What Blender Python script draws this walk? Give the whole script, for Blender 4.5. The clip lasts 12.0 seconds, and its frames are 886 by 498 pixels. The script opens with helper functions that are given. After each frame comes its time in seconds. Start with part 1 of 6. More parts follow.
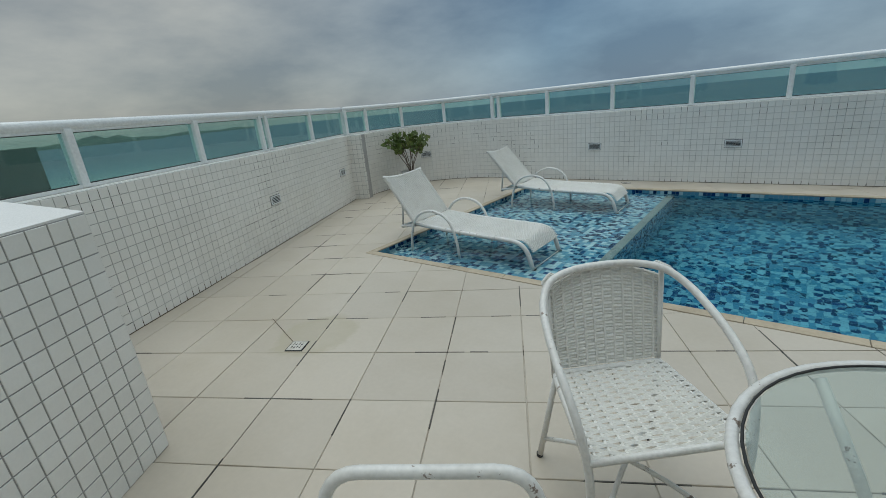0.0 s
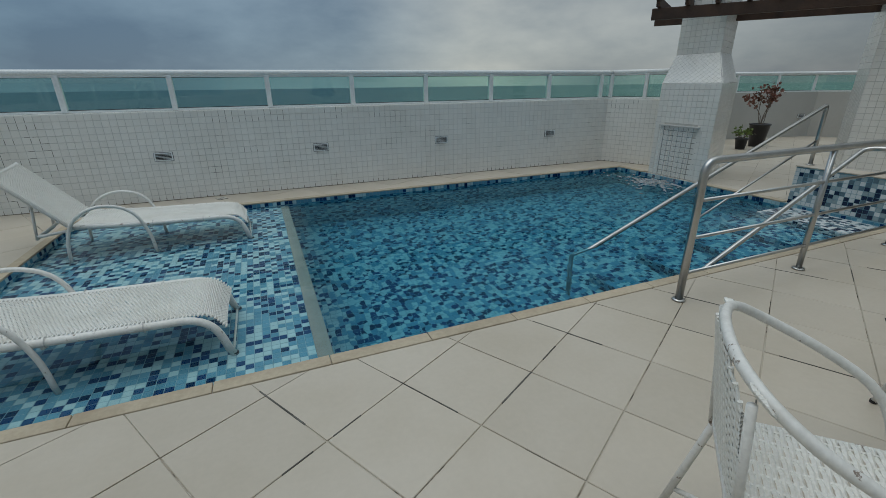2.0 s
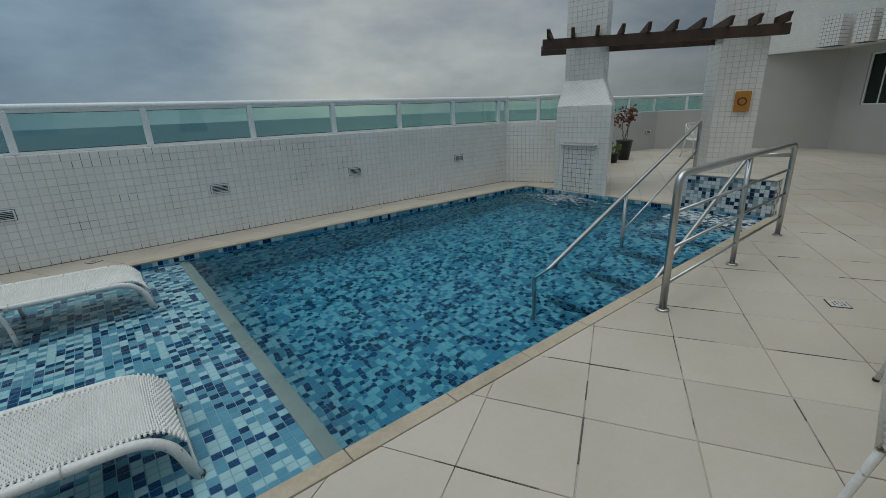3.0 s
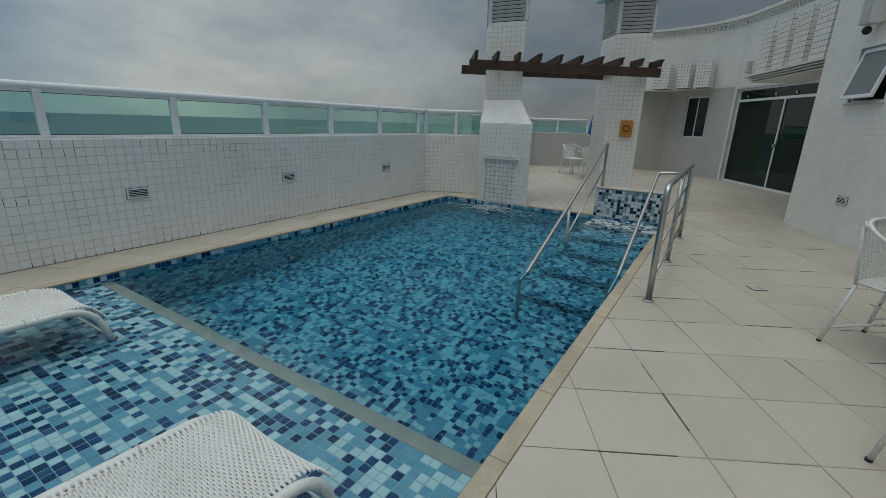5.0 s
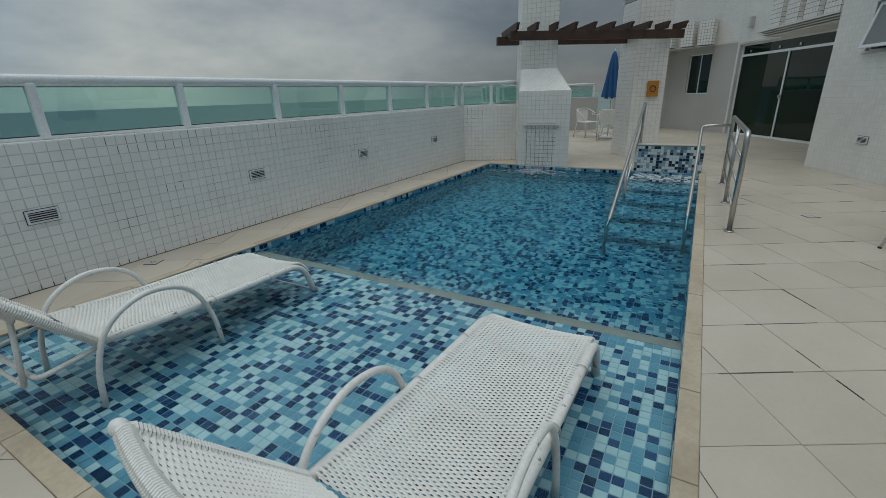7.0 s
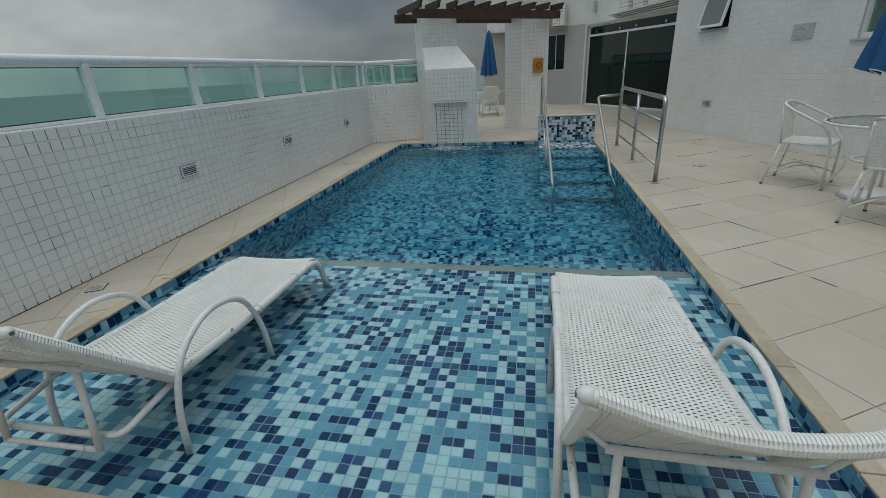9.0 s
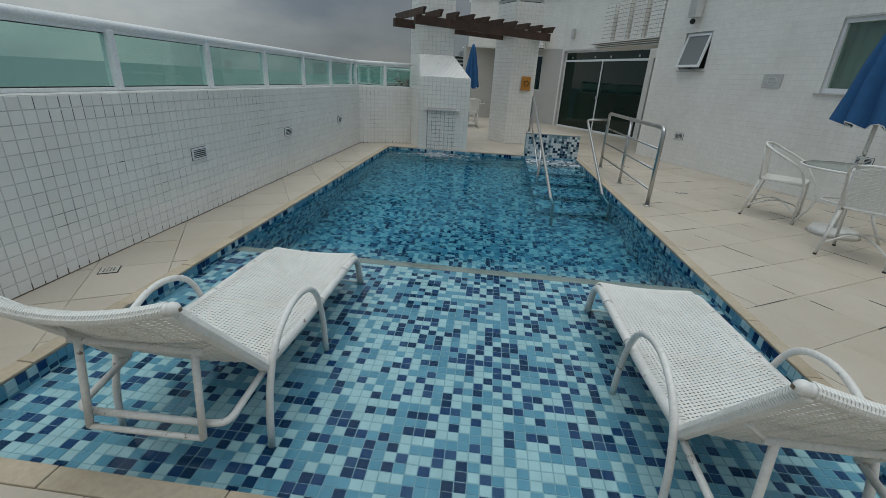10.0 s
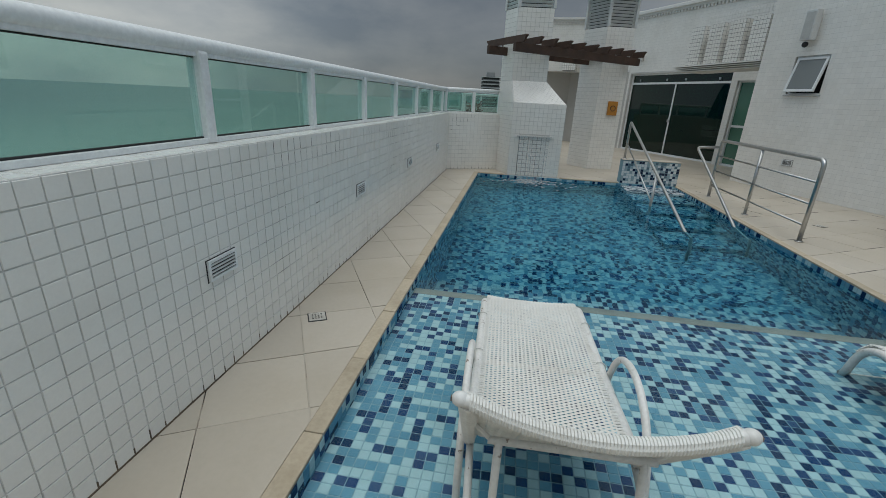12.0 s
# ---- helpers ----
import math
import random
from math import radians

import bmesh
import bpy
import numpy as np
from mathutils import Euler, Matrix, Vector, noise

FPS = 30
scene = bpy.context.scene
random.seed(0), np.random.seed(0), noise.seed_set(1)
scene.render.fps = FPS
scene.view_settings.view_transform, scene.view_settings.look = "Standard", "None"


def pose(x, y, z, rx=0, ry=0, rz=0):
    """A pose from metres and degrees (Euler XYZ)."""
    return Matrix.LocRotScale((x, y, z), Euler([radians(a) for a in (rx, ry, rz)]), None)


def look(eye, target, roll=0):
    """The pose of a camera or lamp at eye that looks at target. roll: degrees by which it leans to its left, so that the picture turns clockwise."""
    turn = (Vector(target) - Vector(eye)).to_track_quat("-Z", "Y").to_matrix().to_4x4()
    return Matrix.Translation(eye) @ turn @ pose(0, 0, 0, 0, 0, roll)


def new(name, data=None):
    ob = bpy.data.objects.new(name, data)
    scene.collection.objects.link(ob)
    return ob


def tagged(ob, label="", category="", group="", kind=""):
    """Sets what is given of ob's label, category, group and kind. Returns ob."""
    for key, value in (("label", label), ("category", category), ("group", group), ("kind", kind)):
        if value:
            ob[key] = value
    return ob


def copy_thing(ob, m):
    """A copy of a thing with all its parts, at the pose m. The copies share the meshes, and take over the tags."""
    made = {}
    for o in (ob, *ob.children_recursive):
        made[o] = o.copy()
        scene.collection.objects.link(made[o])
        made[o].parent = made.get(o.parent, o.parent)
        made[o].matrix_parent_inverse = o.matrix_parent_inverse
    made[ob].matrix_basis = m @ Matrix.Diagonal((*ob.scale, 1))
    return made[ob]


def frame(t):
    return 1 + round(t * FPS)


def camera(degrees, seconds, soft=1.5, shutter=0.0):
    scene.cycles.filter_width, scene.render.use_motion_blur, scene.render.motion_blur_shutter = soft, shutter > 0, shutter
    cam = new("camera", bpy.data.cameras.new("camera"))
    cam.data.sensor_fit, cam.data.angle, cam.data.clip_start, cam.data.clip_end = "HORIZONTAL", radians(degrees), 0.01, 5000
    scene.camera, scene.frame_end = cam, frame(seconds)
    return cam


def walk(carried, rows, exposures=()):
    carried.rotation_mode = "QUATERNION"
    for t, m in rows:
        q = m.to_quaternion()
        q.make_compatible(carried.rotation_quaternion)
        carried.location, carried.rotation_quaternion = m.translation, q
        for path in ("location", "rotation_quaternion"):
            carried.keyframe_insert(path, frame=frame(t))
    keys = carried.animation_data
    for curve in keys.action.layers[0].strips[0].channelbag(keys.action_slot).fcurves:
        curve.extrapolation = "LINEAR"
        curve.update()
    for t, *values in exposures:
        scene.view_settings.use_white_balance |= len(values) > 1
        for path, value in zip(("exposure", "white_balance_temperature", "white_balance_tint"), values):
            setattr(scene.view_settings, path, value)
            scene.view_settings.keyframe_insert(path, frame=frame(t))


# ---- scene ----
cam = camera(91.7, 12.0, 0.7)
PATH = [
    (0, (0.638, 0.381, 1.456), (-0.565, 1.852, 0.832), -5.6),
    (0.5, (0.139, 0.464, 1.44), (-0.624, 2.186, 0.767), -4.8),
    (1, (-0.288, 0.679, 1.415), (-0.59, 2.529, 0.719), -0.7),
    (1.5, (-0.569, 0.991, 1.384), (-0.284, 2.839, 0.675), -2.7),
    (2, (-0.784, 1.331, 1.4), (-0.071, 3.059, 0.688), -0.7),
    (2.5, (-1.028, 1.689, 1.38), (-0.024, 3.302, 0.754), -1.1),
    (3, (-1.19, 1.965, 1.39), (0.0, 3.453, 0.781), -2.3),
    (3.2, (-1.237, 2.041, 1.38), (0.026, 3.474, 0.789), -2.2),
    (4.8, (-1.899, 2.756, 1.376), (-0.287, 3.793, 0.803), 1.6),
    (5, (-2.016, 2.818, 1.376), (-0.396, 3.847, 0.811), 1.7),
    (5.5, (-2.371, 2.976, 1.359), (-0.748, 3.994, 0.785), 4.5),
    (6, (-2.67, 3.16, 1.36), (-1.102, 4.235, 0.738), 2.3),
    (6.5, (-2.928, 3.354, 1.376), (-1.405, 4.469, 0.715), 1.2),
    (6.7, (-3.054, 3.417, 1.365), (-1.501, 4.489, 0.703), 0.0),
    (8.3, (-3.594, 4.222, 1.35), (-1.805, 4.705, 0.599), -2.2),
    (8.5, (-3.629, 4.314, 1.346), (-1.839, 4.775, 0.583), -1.9),
    (9, (-3.657, 4.584, 1.355), (-1.851, 4.977, 0.591), -3.3),
    (9.5, (-3.762, 4.866, 1.357), (-1.92, 5.111, 0.618), -0.7),
    (10, (-3.817, 5.211, 1.349), (-1.964, 5.377, 0.616), 3.3),
    (10.5, (-3.822, 5.531, 1.365), (-1.953, 5.697, 0.675), 1.7),
    (11, (-3.83, 5.912, 1.366), (-1.951, 6.07, 0.7), 2.6),
    (11.5, (-3.794, 6.262, 1.385), (-1.916, 6.393, 0.71), 3.7),
    (12, (-3.741, 6.551, 1.402), (-1.875, 6.835, 0.741), 2.8),
]
walk(cam, [(t, look(eye, target, roll)) for t, eye, target, roll in PATH],
     [(0.0, 0.03, 6750, 3), (0.5, -0.11, 6750, 3), (1.5, -0.27, 6750, 4.5), (5.5, -0.28, 6800, 5), (8.5, -0.16, 6850, 6), (12.0, -0.04, 6950, 7.5)])

# ---------------------------------------------------------------- world, sun
world = bpy.data.worlds.new("world")
scene.world = world
world.use_nodes = True
wn, wl = world.node_tree.nodes, world.node_tree.links
wn.clear()
w_out = wn.new("ShaderNodeOutputWorld")
w_bg = wn.new("ShaderNodeBackground")
w_sky = wn.new("ShaderNodeTexSky")
w_sky.sky_type, w_sky.sun_disc = "NISHITA", False
w_sky.sun_elevation, w_sky.sun_rotation = radians(76), radians(284)
w_co = wn.new("ShaderNodeTexCoord")
w_map = wn.new("ShaderNodeMapping")
w_map.inputs["Scale"].default_value = (1.0, 1.0, 2.6)
w_map.inputs["Location"].default_value = (0.6, 1.9, 0.3)
w_noise = wn.new("ShaderNodeTexNoise")
w_noise.inputs["Scale"].default_value = 2.3
w_noise.inputs["Detail"].default_value = 9
w_noise.inputs["Roughness"].default_value = 0.56
w_ramp = wn.new("ShaderNodeValToRGB")
w_ramp.color_ramp.elements[0].position, w_ramp.color_ramp.elements[0].color = 0.36, (0.64, 0.70, 0.78, 1)
w_ramp.color_ramp.elements[1].position, w_ramp.color_ramp.elements[1].color = 0.65, (1.36, 1.32, 1.27, 1)
w_dir = wn.new("ShaderNodeValToRGB")           # thin blue-grey cloud over the sea, heavy cloud inland
for e_pos, e_col in ((0.06, (0.34, 0.355, 0.37)), (0.30, (0.17, 0.275, 0.41)), (0.50, (0.235, 0.335, 0.46)), (0.60, (0.26, 0.35, 0.46)), (0.72, (0.50, 0.54, 0.57)), (0.90, (0.385, 0.42, 0.46))):
    e_new = w_dir.color_ramp.elements.new(e_pos)
    e_new.color = (*e_col, 1)
w_dir.color_ramp.elements[0].color, w_dir.color_ramp.elements[-1].color = (0.36, 0.37, 0.38, 1), (0.13, 0.147, 0.175, 1)
w_x = wn.new("ShaderNodeMapRange")
w_x.inputs["From Min"].default_value, w_x.inputs["From Max"].default_value = -1.0, 1.0
w_col = wn.new("ShaderNodeVectorMath")
w_col.operation = "MULTIPLY"
w_sep = wn.new("ShaderNodeSeparateXYZ")
w_zen = wn.new("ShaderNodeMapRange")           # clouds are brighter overhead than at the horizon
w_zen.inputs["From Min"].default_value, w_zen.inputs["From Max"].default_value = 0.30, 1.0
w_zen.inputs["To Min"].default_value, w_zen.inputs["To Max"].default_value = 0.88, 2.3
w_mul = wn.new("ShaderNodeVectorMath")
w_mul.operation = "MULTIPLY"
w_scl = wn.new("ShaderNodeVectorMath")
w_scl.operation = "SCALE"
w_scl.inputs["Scale"].default_value = 0.09
w_mix = wn.new("ShaderNodeMix")
w_mix.data_type = "RGBA"
w_mix.inputs["Factor"].default_value = 0.86
wl.new(w_co.outputs["Generated"], w_map.inputs["Vector"])
wl.new(w_co.outputs["Generated"], w_sep.inputs["Vector"])
wl.new(w_map.outputs["Vector"], w_noise.inputs["Vector"])
wl.new(w_noise.outputs["Fac"], w_ramp.inputs["Fac"])
wl.new(w_sep.outputs["Z"], w_zen.inputs["Value"])
wl.new(w_sep.outputs["X"], w_x.inputs["Value"])
wl.new(w_x.outputs["Result"], w_dir.inputs["Fac"])
wl.new(w_ramp.outputs["Color"], w_col.inputs[0])
wl.new(w_dir.outputs["Color"], w_col.inputs[1])
wl.new(w_col.outputs["Vector"], w_mul.inputs[0])
wl.new(w_zen.outputs["Result"], w_mul.inputs[1])
wl.new(w_sky.outputs["Color"], w_scl.inputs[0])
wl.new(w_scl.outputs["Vector"], w_mix.inputs["A"])
wl.new(w_mul.outputs["Vector"], w_mix.inputs["B"])
wl.new(w_mix.outputs["Result"], w_bg.inputs["Color"])
wl.new(w_bg.outputs["Background"], w_out.inputs["Surface"])

sun_data = bpy.data.lights.new("sun", "SUN")
sun_data.energy, sun_data.angle, sun_data.color = 1.3, radians(60), (1.0, 0.96, 0.90)
sun = new("sun", sun_data)
sun.matrix_world = look((-8, 6, 34), (0, 4, 0))


# ---------------------------------------------------------------- materials
def material(name, build, **inputs):
    """A node material: build(nodes, links, shader) adds the texture part."""
    m = bpy.data.materials.new(name)
    m.use_nodes = True
    n, l = m.node_tree.nodes, m.node_tree.links
    s = n["Principled BSDF"]
    for key, value in inputs.items():
        s.inputs[key.replace("_", " ")].default_value = value
    if build:
        build(n, l, s)
    return m


def noise_node(n, l, scale, detail=4, rough=0.55, stretch=(1, 1, 1)):
    mp = n.new("ShaderNodeMapping")
    mp.inputs["Scale"].default_value = stretch
    t = n.new("ShaderNodeTexNoise")
    t.inputs["Scale"].default_value, t.inputs["Detail"].default_value, t.inputs["Roughness"].default_value = scale, detail, rough
    ge = n.new("ShaderNodeNewGeometry")
    l.new(ge.outputs["Position"], mp.inputs["Vector"])
    l.new(mp.outputs["Vector"], t.inputs["Vector"])
    return t.outputs["Fac"]


def ramp(n, l, fac, stops):
    r = n.new("ShaderNodeValToRGB")
    r.color_ramp.interpolation = "LINEAR"
    while len(r.color_ramp.elements) < len(stops):
        r.color_ramp.elements.new(0.5)
    for e, (p, c) in zip(r.color_ramp.elements, stops):
        e.position, e.color = p, (*c, 1)
    if fac:
        l.new(fac, r.inputs["Fac"])
    return r.outputs["Color"]


def mix(n, l, fac, a, b, mode="MIX"):
    m = n.new("ShaderNodeMix")
    m.data_type, m.blend_type = "RGBA", mode
    for key, v in (("Factor", fac), ("A", a), ("B", b)):
        if isinstance(v, (int, float)):
            m.inputs[key].default_value = v
        elif isinstance(v, tuple):
            m.inputs[key].default_value = (*v, 1)
        else:
            l.new(v, m.inputs[key])
    return m.outputs["Result"]


def bump(n, l, s, fac, strength, distance):
    b = n.new("ShaderNodeBump")
    b.inputs["Strength"].default_value, b.inputs["Distance"].default_value = strength, distance
    l.new(fac, b.inputs["Height"])
    l.new(b.outputs["Normal"], s.inputs["Normal"])


def two_scale(base, dark, grain=60, stain=1.3, amount=0.5, bump_s=0.15, bump_d=0.002, var=0.0, island=False, speck=1.0):
    """Base colour with fine grain, broad stains and a little relief; var: spread from piece to piece."""
    def build(n, l, s):
        f1, f2 = noise_node(n, l, grain, 3), noise_node(n, l, stain, 5, 0.62)
        k = ramp(n, l, f2, [(0.42, (0, 0, 0)), (0.72, (amount,) * 3)])
        c = mix(n, l, k, base, dark)
        g = ramp(n, l, f1, [(0.3, (1 - 0.10 * speck,) * 3), (0.7, (1 + 0.05 * speck,) * 3)])
        c = mix(n, l, 1.0, c, g, "MULTIPLY")
        if var:
            if island:
                rnd = n.new("ShaderNodeNewGeometry").outputs["Random Per Island"]
            else:
                rnd = n.new("ShaderNodeObjectInfo").outputs["Random"]
            c = mix(n, l, 1.0, c, ramp(n, l, rnd, [(0, (1 - var,) * 3), (1, (1.0,) * 3)]), "MULTIPLY")
        l.new(c, s.inputs["Base Color"])
        bump(n, l, s, f1, bump_s, bump_d)
    return build


def pool_tint(island):
    """Glass mosaic: pale, sky, steel and navy pieces, each with its own colour."""
    def build(n, l, s):
        if island:
            rnd = n.new("ShaderNodeNewGeometry").outputs["Random Per Island"]
        else:
            rnd = n.new("ShaderNodeObjectInfo").outputs["Random"]
        r = n.new("ShaderNodeValToRGB")
        r.color_ramp.interpolation = "CONSTANT"
        stops = [(0.0, (0.004, 0.030, 0.085)), (0.11, (0.009, 0.046, 0.135)), (0.23, (0.020, 0.068, 0.16)), (0.27, (0.088, 0.255, 0.365)),
                 (0.42, (0.105, 0.275, 0.385)), (0.66, (0.335, 0.51, 0.565))]
        while len(r.color_ramp.elements) < len(stops):
            r.color_ramp.elements.new(0.5)
        for e, (p, c) in zip(r.color_ramp.elements, stops):
            e.position, e.color = p, (*c, 1)
        l.new(rnd, r.inputs["Fac"])
        f = noise_node(n, l, 9, 4)
        c = mix(n, l, 1.0, r.outputs["Color"], ramp(n, l, f, [(0.3, (0.86,) * 3), (0.7, (1.06,) * 3)]), "MULTIPLY")
        l.new(c, s.inputs["Base Color"])
    return build


M_TILE = material("white_wall_tile", two_scale((0.81, 0.795, 0.755), (0.68, 0.655, 0.60), 90, 1.1, 0.55, 0.02, 0.001, 0.05, True, 0.25), Roughness=0.22)
M_TILE_ONE = material("white_wall_tile_single", two_scale((0.81, 0.795, 0.755), (0.68, 0.655, 0.60), 90, 1.1, 0.55, 0.02, 0.001, 0.05, False, 0.25), Roughness=0.22)


def grout_build(n, l, s):
    f1, f2 = noise_node(n, l, 2.2, 6, 0.7), noise_node(n, l, 40, 3)
    c = ramp(n, l, f1, [(0.50, (0.64, 0.63, 0.60)), (0.60, (0.50, 0.485, 0.46)), (0.68, (0.07, 0.065, 0.058))])
    l.new(mix(n, l, 0.2, c, ramp(n, l, f2, [(0.3, (0.3,) * 3), (0.7, (0.65,) * 3)])), s.inputs["Base Color"])


M_GROUT = material("wall_grout", grout_build, Roughness=0.9)
M_GROUT_GREY = material("grey_wall_grout", two_scale((0.40, 0.395, 0.38), (0.22, 0.215, 0.20), 40, 2.0, 0.7), Roughness=0.9)
M_GROUT_MID = material("mid_grey_wall_grout", two_scale((0.50, 0.495, 0.475), (0.30, 0.29, 0.27), 40, 2.0, 0.6), Roughness=0.9)
M_GROUT_DARK = material("dark_wall_grout", two_scale((0.15, 0.15, 0.145), (0.08, 0.08, 0.075), 40, 1.5, 0.6), Roughness=0.9)
M_DIRT = material("brown_joint_dirt", two_scale((0.14, 0.105, 0.07), (0.035, 0.03, 0.025), 50, 4, 1.0, 0.5, 0.003), Roughness=0.95)
M_GROUT_PALE = material("pale_wall_grout", two_scale((0.58, 0.57, 0.545), (0.40, 0.39, 0.37), 40, 1.5, 0.8), Roughness=0.9)
# pale grey of the bush pot; on walls it darkens plaster for shade
M_SHADE_POT_GREY = material("shaded_plaster_and_pot_grey", two_scale((0.47, 0.46, 0.43), (0.38, 0.37, 0.34), 120, 0.9, 0.5, 0.2, 0.002), Roughness=0.85)
M_PLASTER = material("white_plaster", two_scale((0.72, 0.71, 0.69), (0.58, 0.57, 0.54), 120, 0.9, 0.5, 0.2, 0.002), Roughness=0.8)


def stained_floor(build):
    """Adds the olive dirt ring left by standing water round the drain by the diagonal wall."""
    def inner(n, l, s):
        build(n, l, s)
        base = s.inputs["Base Color"].links[0].from_socket
        ge, sb, ln = n.new("ShaderNodeNewGeometry"), n.new("ShaderNodeVectorMath"), n.new("ShaderNodeVectorMath")
        sb.operation, ln.operation = "SUBTRACT", "LENGTH"
        sb.inputs[1].default_value = (-1.84, 1.90, 0)
        l.new(ge.outputs["Position"], sb.inputs[0])
        l.new(sb.outputs["Vector"], ln.inputs[0])
        wob = n.new("ShaderNodeMath")
        wob.operation = "MULTIPLY_ADD"
        l.new(noise_node(n, l, 4.0, 5, 0.6), wob.inputs[0])
        wob.inputs[1].default_value = 0.42
        l.new(ln.outputs["Value"], wob.inputs[2])
        k = ramp(n, l, wob.outputs[0], [(0.0, (0.12,) * 3), (0.36, (0.28,) * 3), (0.47, (0.42,) * 3), (0.53, (0.0,) * 3)])
        l.new(mix(n, l, k, base, (0.36, 0.315, 0.205)), s.inputs["Base Color"])
    return inner


M_FLOOR = material("beige_floor_tile", stained_floor(two_scale((0.515, 0.457, 0.38), (0.42, 0.36, 0.275), 35, 0.9, 0.7, 0.05, 0.002, 0.09, False, 0.3)), Roughness=0.42)
M_FLOOR_REST = material("beige_floor_tile_rest", two_scale((0.515, 0.457, 0.38), (0.42, 0.36, 0.275), 35, 0.9, 0.7, 0.05, 0.002, 0.09, True, 0.3), Roughness=0.42)


def floor_grout_build(n, l, s):
    f1 = noise_node(n, l, 1.6, 6, 0.7)
    l.new(ramp(n, l, f1, [(0.47, (0.47, 0.43, 0.365)), (0.53, (0.34, 0.295, 0.24)), (0.575, (0.04, 0.034, 0.027))]), s.inputs["Base Color"])


M_FLOOR_GROUT = material("floor_grout", floor_grout_build, Roughness=0.95)
M_COPING = material("sand_stone_coping", two_scale((0.48, 0.405, 0.30), (0.34, 0.275, 0.19), 45, 2.5, 0.8, 0.3, 0.004, 0.12), Roughness=0.8)
M_POOL = material("blue_glass_mosaic", pool_tint(True), Roughness=0.15, Specular_IOR_Level=0.05)
M_POOL_ONE = material("blue_glass_mosaic_single", pool_tint(False), Roughness=0.15, Specular_IOR_Level=0.05)
M_POOL_GROUT = material("pool_grout", two_scale((0.19, 0.35, 0.42), (0.14, 0.28, 0.36), 30, 3, 0.5), Roughness=0.8)
M_LEDGE = material("grey_ledge_stone", two_scale((0.26, 0.265, 0.24), (0.17, 0.175, 0.16), 60, 5, 0.7, 0.3, 0.003), Roughness=0.6)


def block_tint(n, l, s):
    rnd = n.new("ShaderNodeNewGeometry").outputs["Random Per Island"]
    r = n.new("ShaderNodeValToRGB")
    r.color_ramp.interpolation = "CONSTANT"
    stops = [(0.0, (0.012, 0.022, 0.055)), (0.24, (0.10, 0.16, 0.20)), (0.40, (0.27, 0.35, 0.38)), (0.56, (0.60, 0.64, 0.65))]
    while len(r.color_ramp.elements) < len(stops):
        r.color_ramp.elements.new(0.5)
    for e, (p, c) in zip(r.color_ramp.elements, stops):
        e.position, e.color = p, (*c, 1)
    l.new(rnd, r.inputs["Fac"])
    l.new(r.outputs["Color"], s.inputs["Base Color"])


M_BLOCK = material("mixed_blue_mosaic", block_tint, Roughness=0.15)
M_ALU = material("white_lacquered_aluminium", two_scale((0.74, 0.76, 0.76), (0.60, 0.62, 0.62), 50, 2.0, 0.4, 0.04, 0.001), Roughness=0.35)
M_STEEL = material("brushed_steel", two_scale((0.50, 0.50, 0.49), (0.36, 0.35, 0.33), 200, 6, 0.6, 0.05, 0.0005), Metallic=1.0, Roughness=0.28)


def chipped(build):
    """Rust showing where the paint has flaked."""
    def inner(n, l, s):
        build(n, l, s)
        base = s.inputs["Base Color"].links[0].from_socket
        k = ramp(n, l, noise_node(n, l, 17, 5, 0.7), [(0.63, (0,) * 3), (0.66, (0.85,) * 3)])
        l.new(mix(n, l, k, base, (0.14, 0.085, 0.05)), s.inputs["Base Color"])
    return inner


M_PIPE = material("white_painted_tube", chipped(two_scale((0.71, 0.70, 0.67), (0.48, 0.44, 0.38), 70, 9, 0.28, 0.06, 0.001)), Roughness=0.4)
M_CORD = material("white_plastic_cord", two_scale((0.75, 0.74, 0.70), (0.60, 0.58, 0.53), 140, 5, 0.5, 0.1, 0.001), Roughness=0.55)
M_WOOD = material("dark_stained_timber", two_scale((0.075, 0.040, 0.026), (0.03, 0.018, 0.013), 45, 3, 0.8, 0.5, 0.004), Roughness=0.7)
M_LOUVER = material("grey_white_louvre", two_scale((0.62, 0.63, 0.62), (0.42, 0.42, 0.41), 60, 3, 0.6), Roughness=0.5)
# near-black: dark fittings, and the shade painted into gaps and rooms
M_DARK = material("dark_parts_and_unlit_gaps", two_scale((0.03, 0.03, 0.03), (0.015, 0.015, 0.015), 50, 3, 0.5), Roughness=0.8)
M_UMBRELLA = material("blue_umbrella_cloth", two_scale((0.016, 0.10, 0.25), (0.010, 0.06, 0.16), 160, 5, 0.6, 0.3, 0.002), Roughness=0.85)
M_ORANGE = material("orange_enamel_box", two_scale((0.48, 0.20, 0.022), (0.35, 0.13, 0.02), 60, 9, 0.6), Roughness=0.45)
M_POT = material("black_plastic_pot", two_scale((0.02, 0.02, 0.022), (0.045, 0.04, 0.04), 60, 4, 0.6), Roughness=0.4)
M_SOIL = material("potting_soil", two_scale((0.06, 0.045, 0.03), (0.03, 0.022, 0.016), 80, 6, 0.8, 0.8, 0.01), Roughness=0.95)
M_BARK = material("grey_bark", two_scale((0.17, 0.13, 0.10), (0.08, 0.06, 0.045), 60, 8, 0.8, 0.6, 0.004), Roughness=0.9)
M_LEAF = material("green_leaf", two_scale((0.13, 0.20, 0.045), (0.20, 0.23, 0.07), 40, 6, 0.8, 0.2, 0.002, 0.45, True), Roughness=0.5)
M_LEAF_RED = material("reddish_leaf", two_scale((0.22, 0.08, 0.055), (0.16, 0.10, 0.05), 40, 6, 0.8, 0.2, 0.002, 0.45, True), Roughness=0.6)
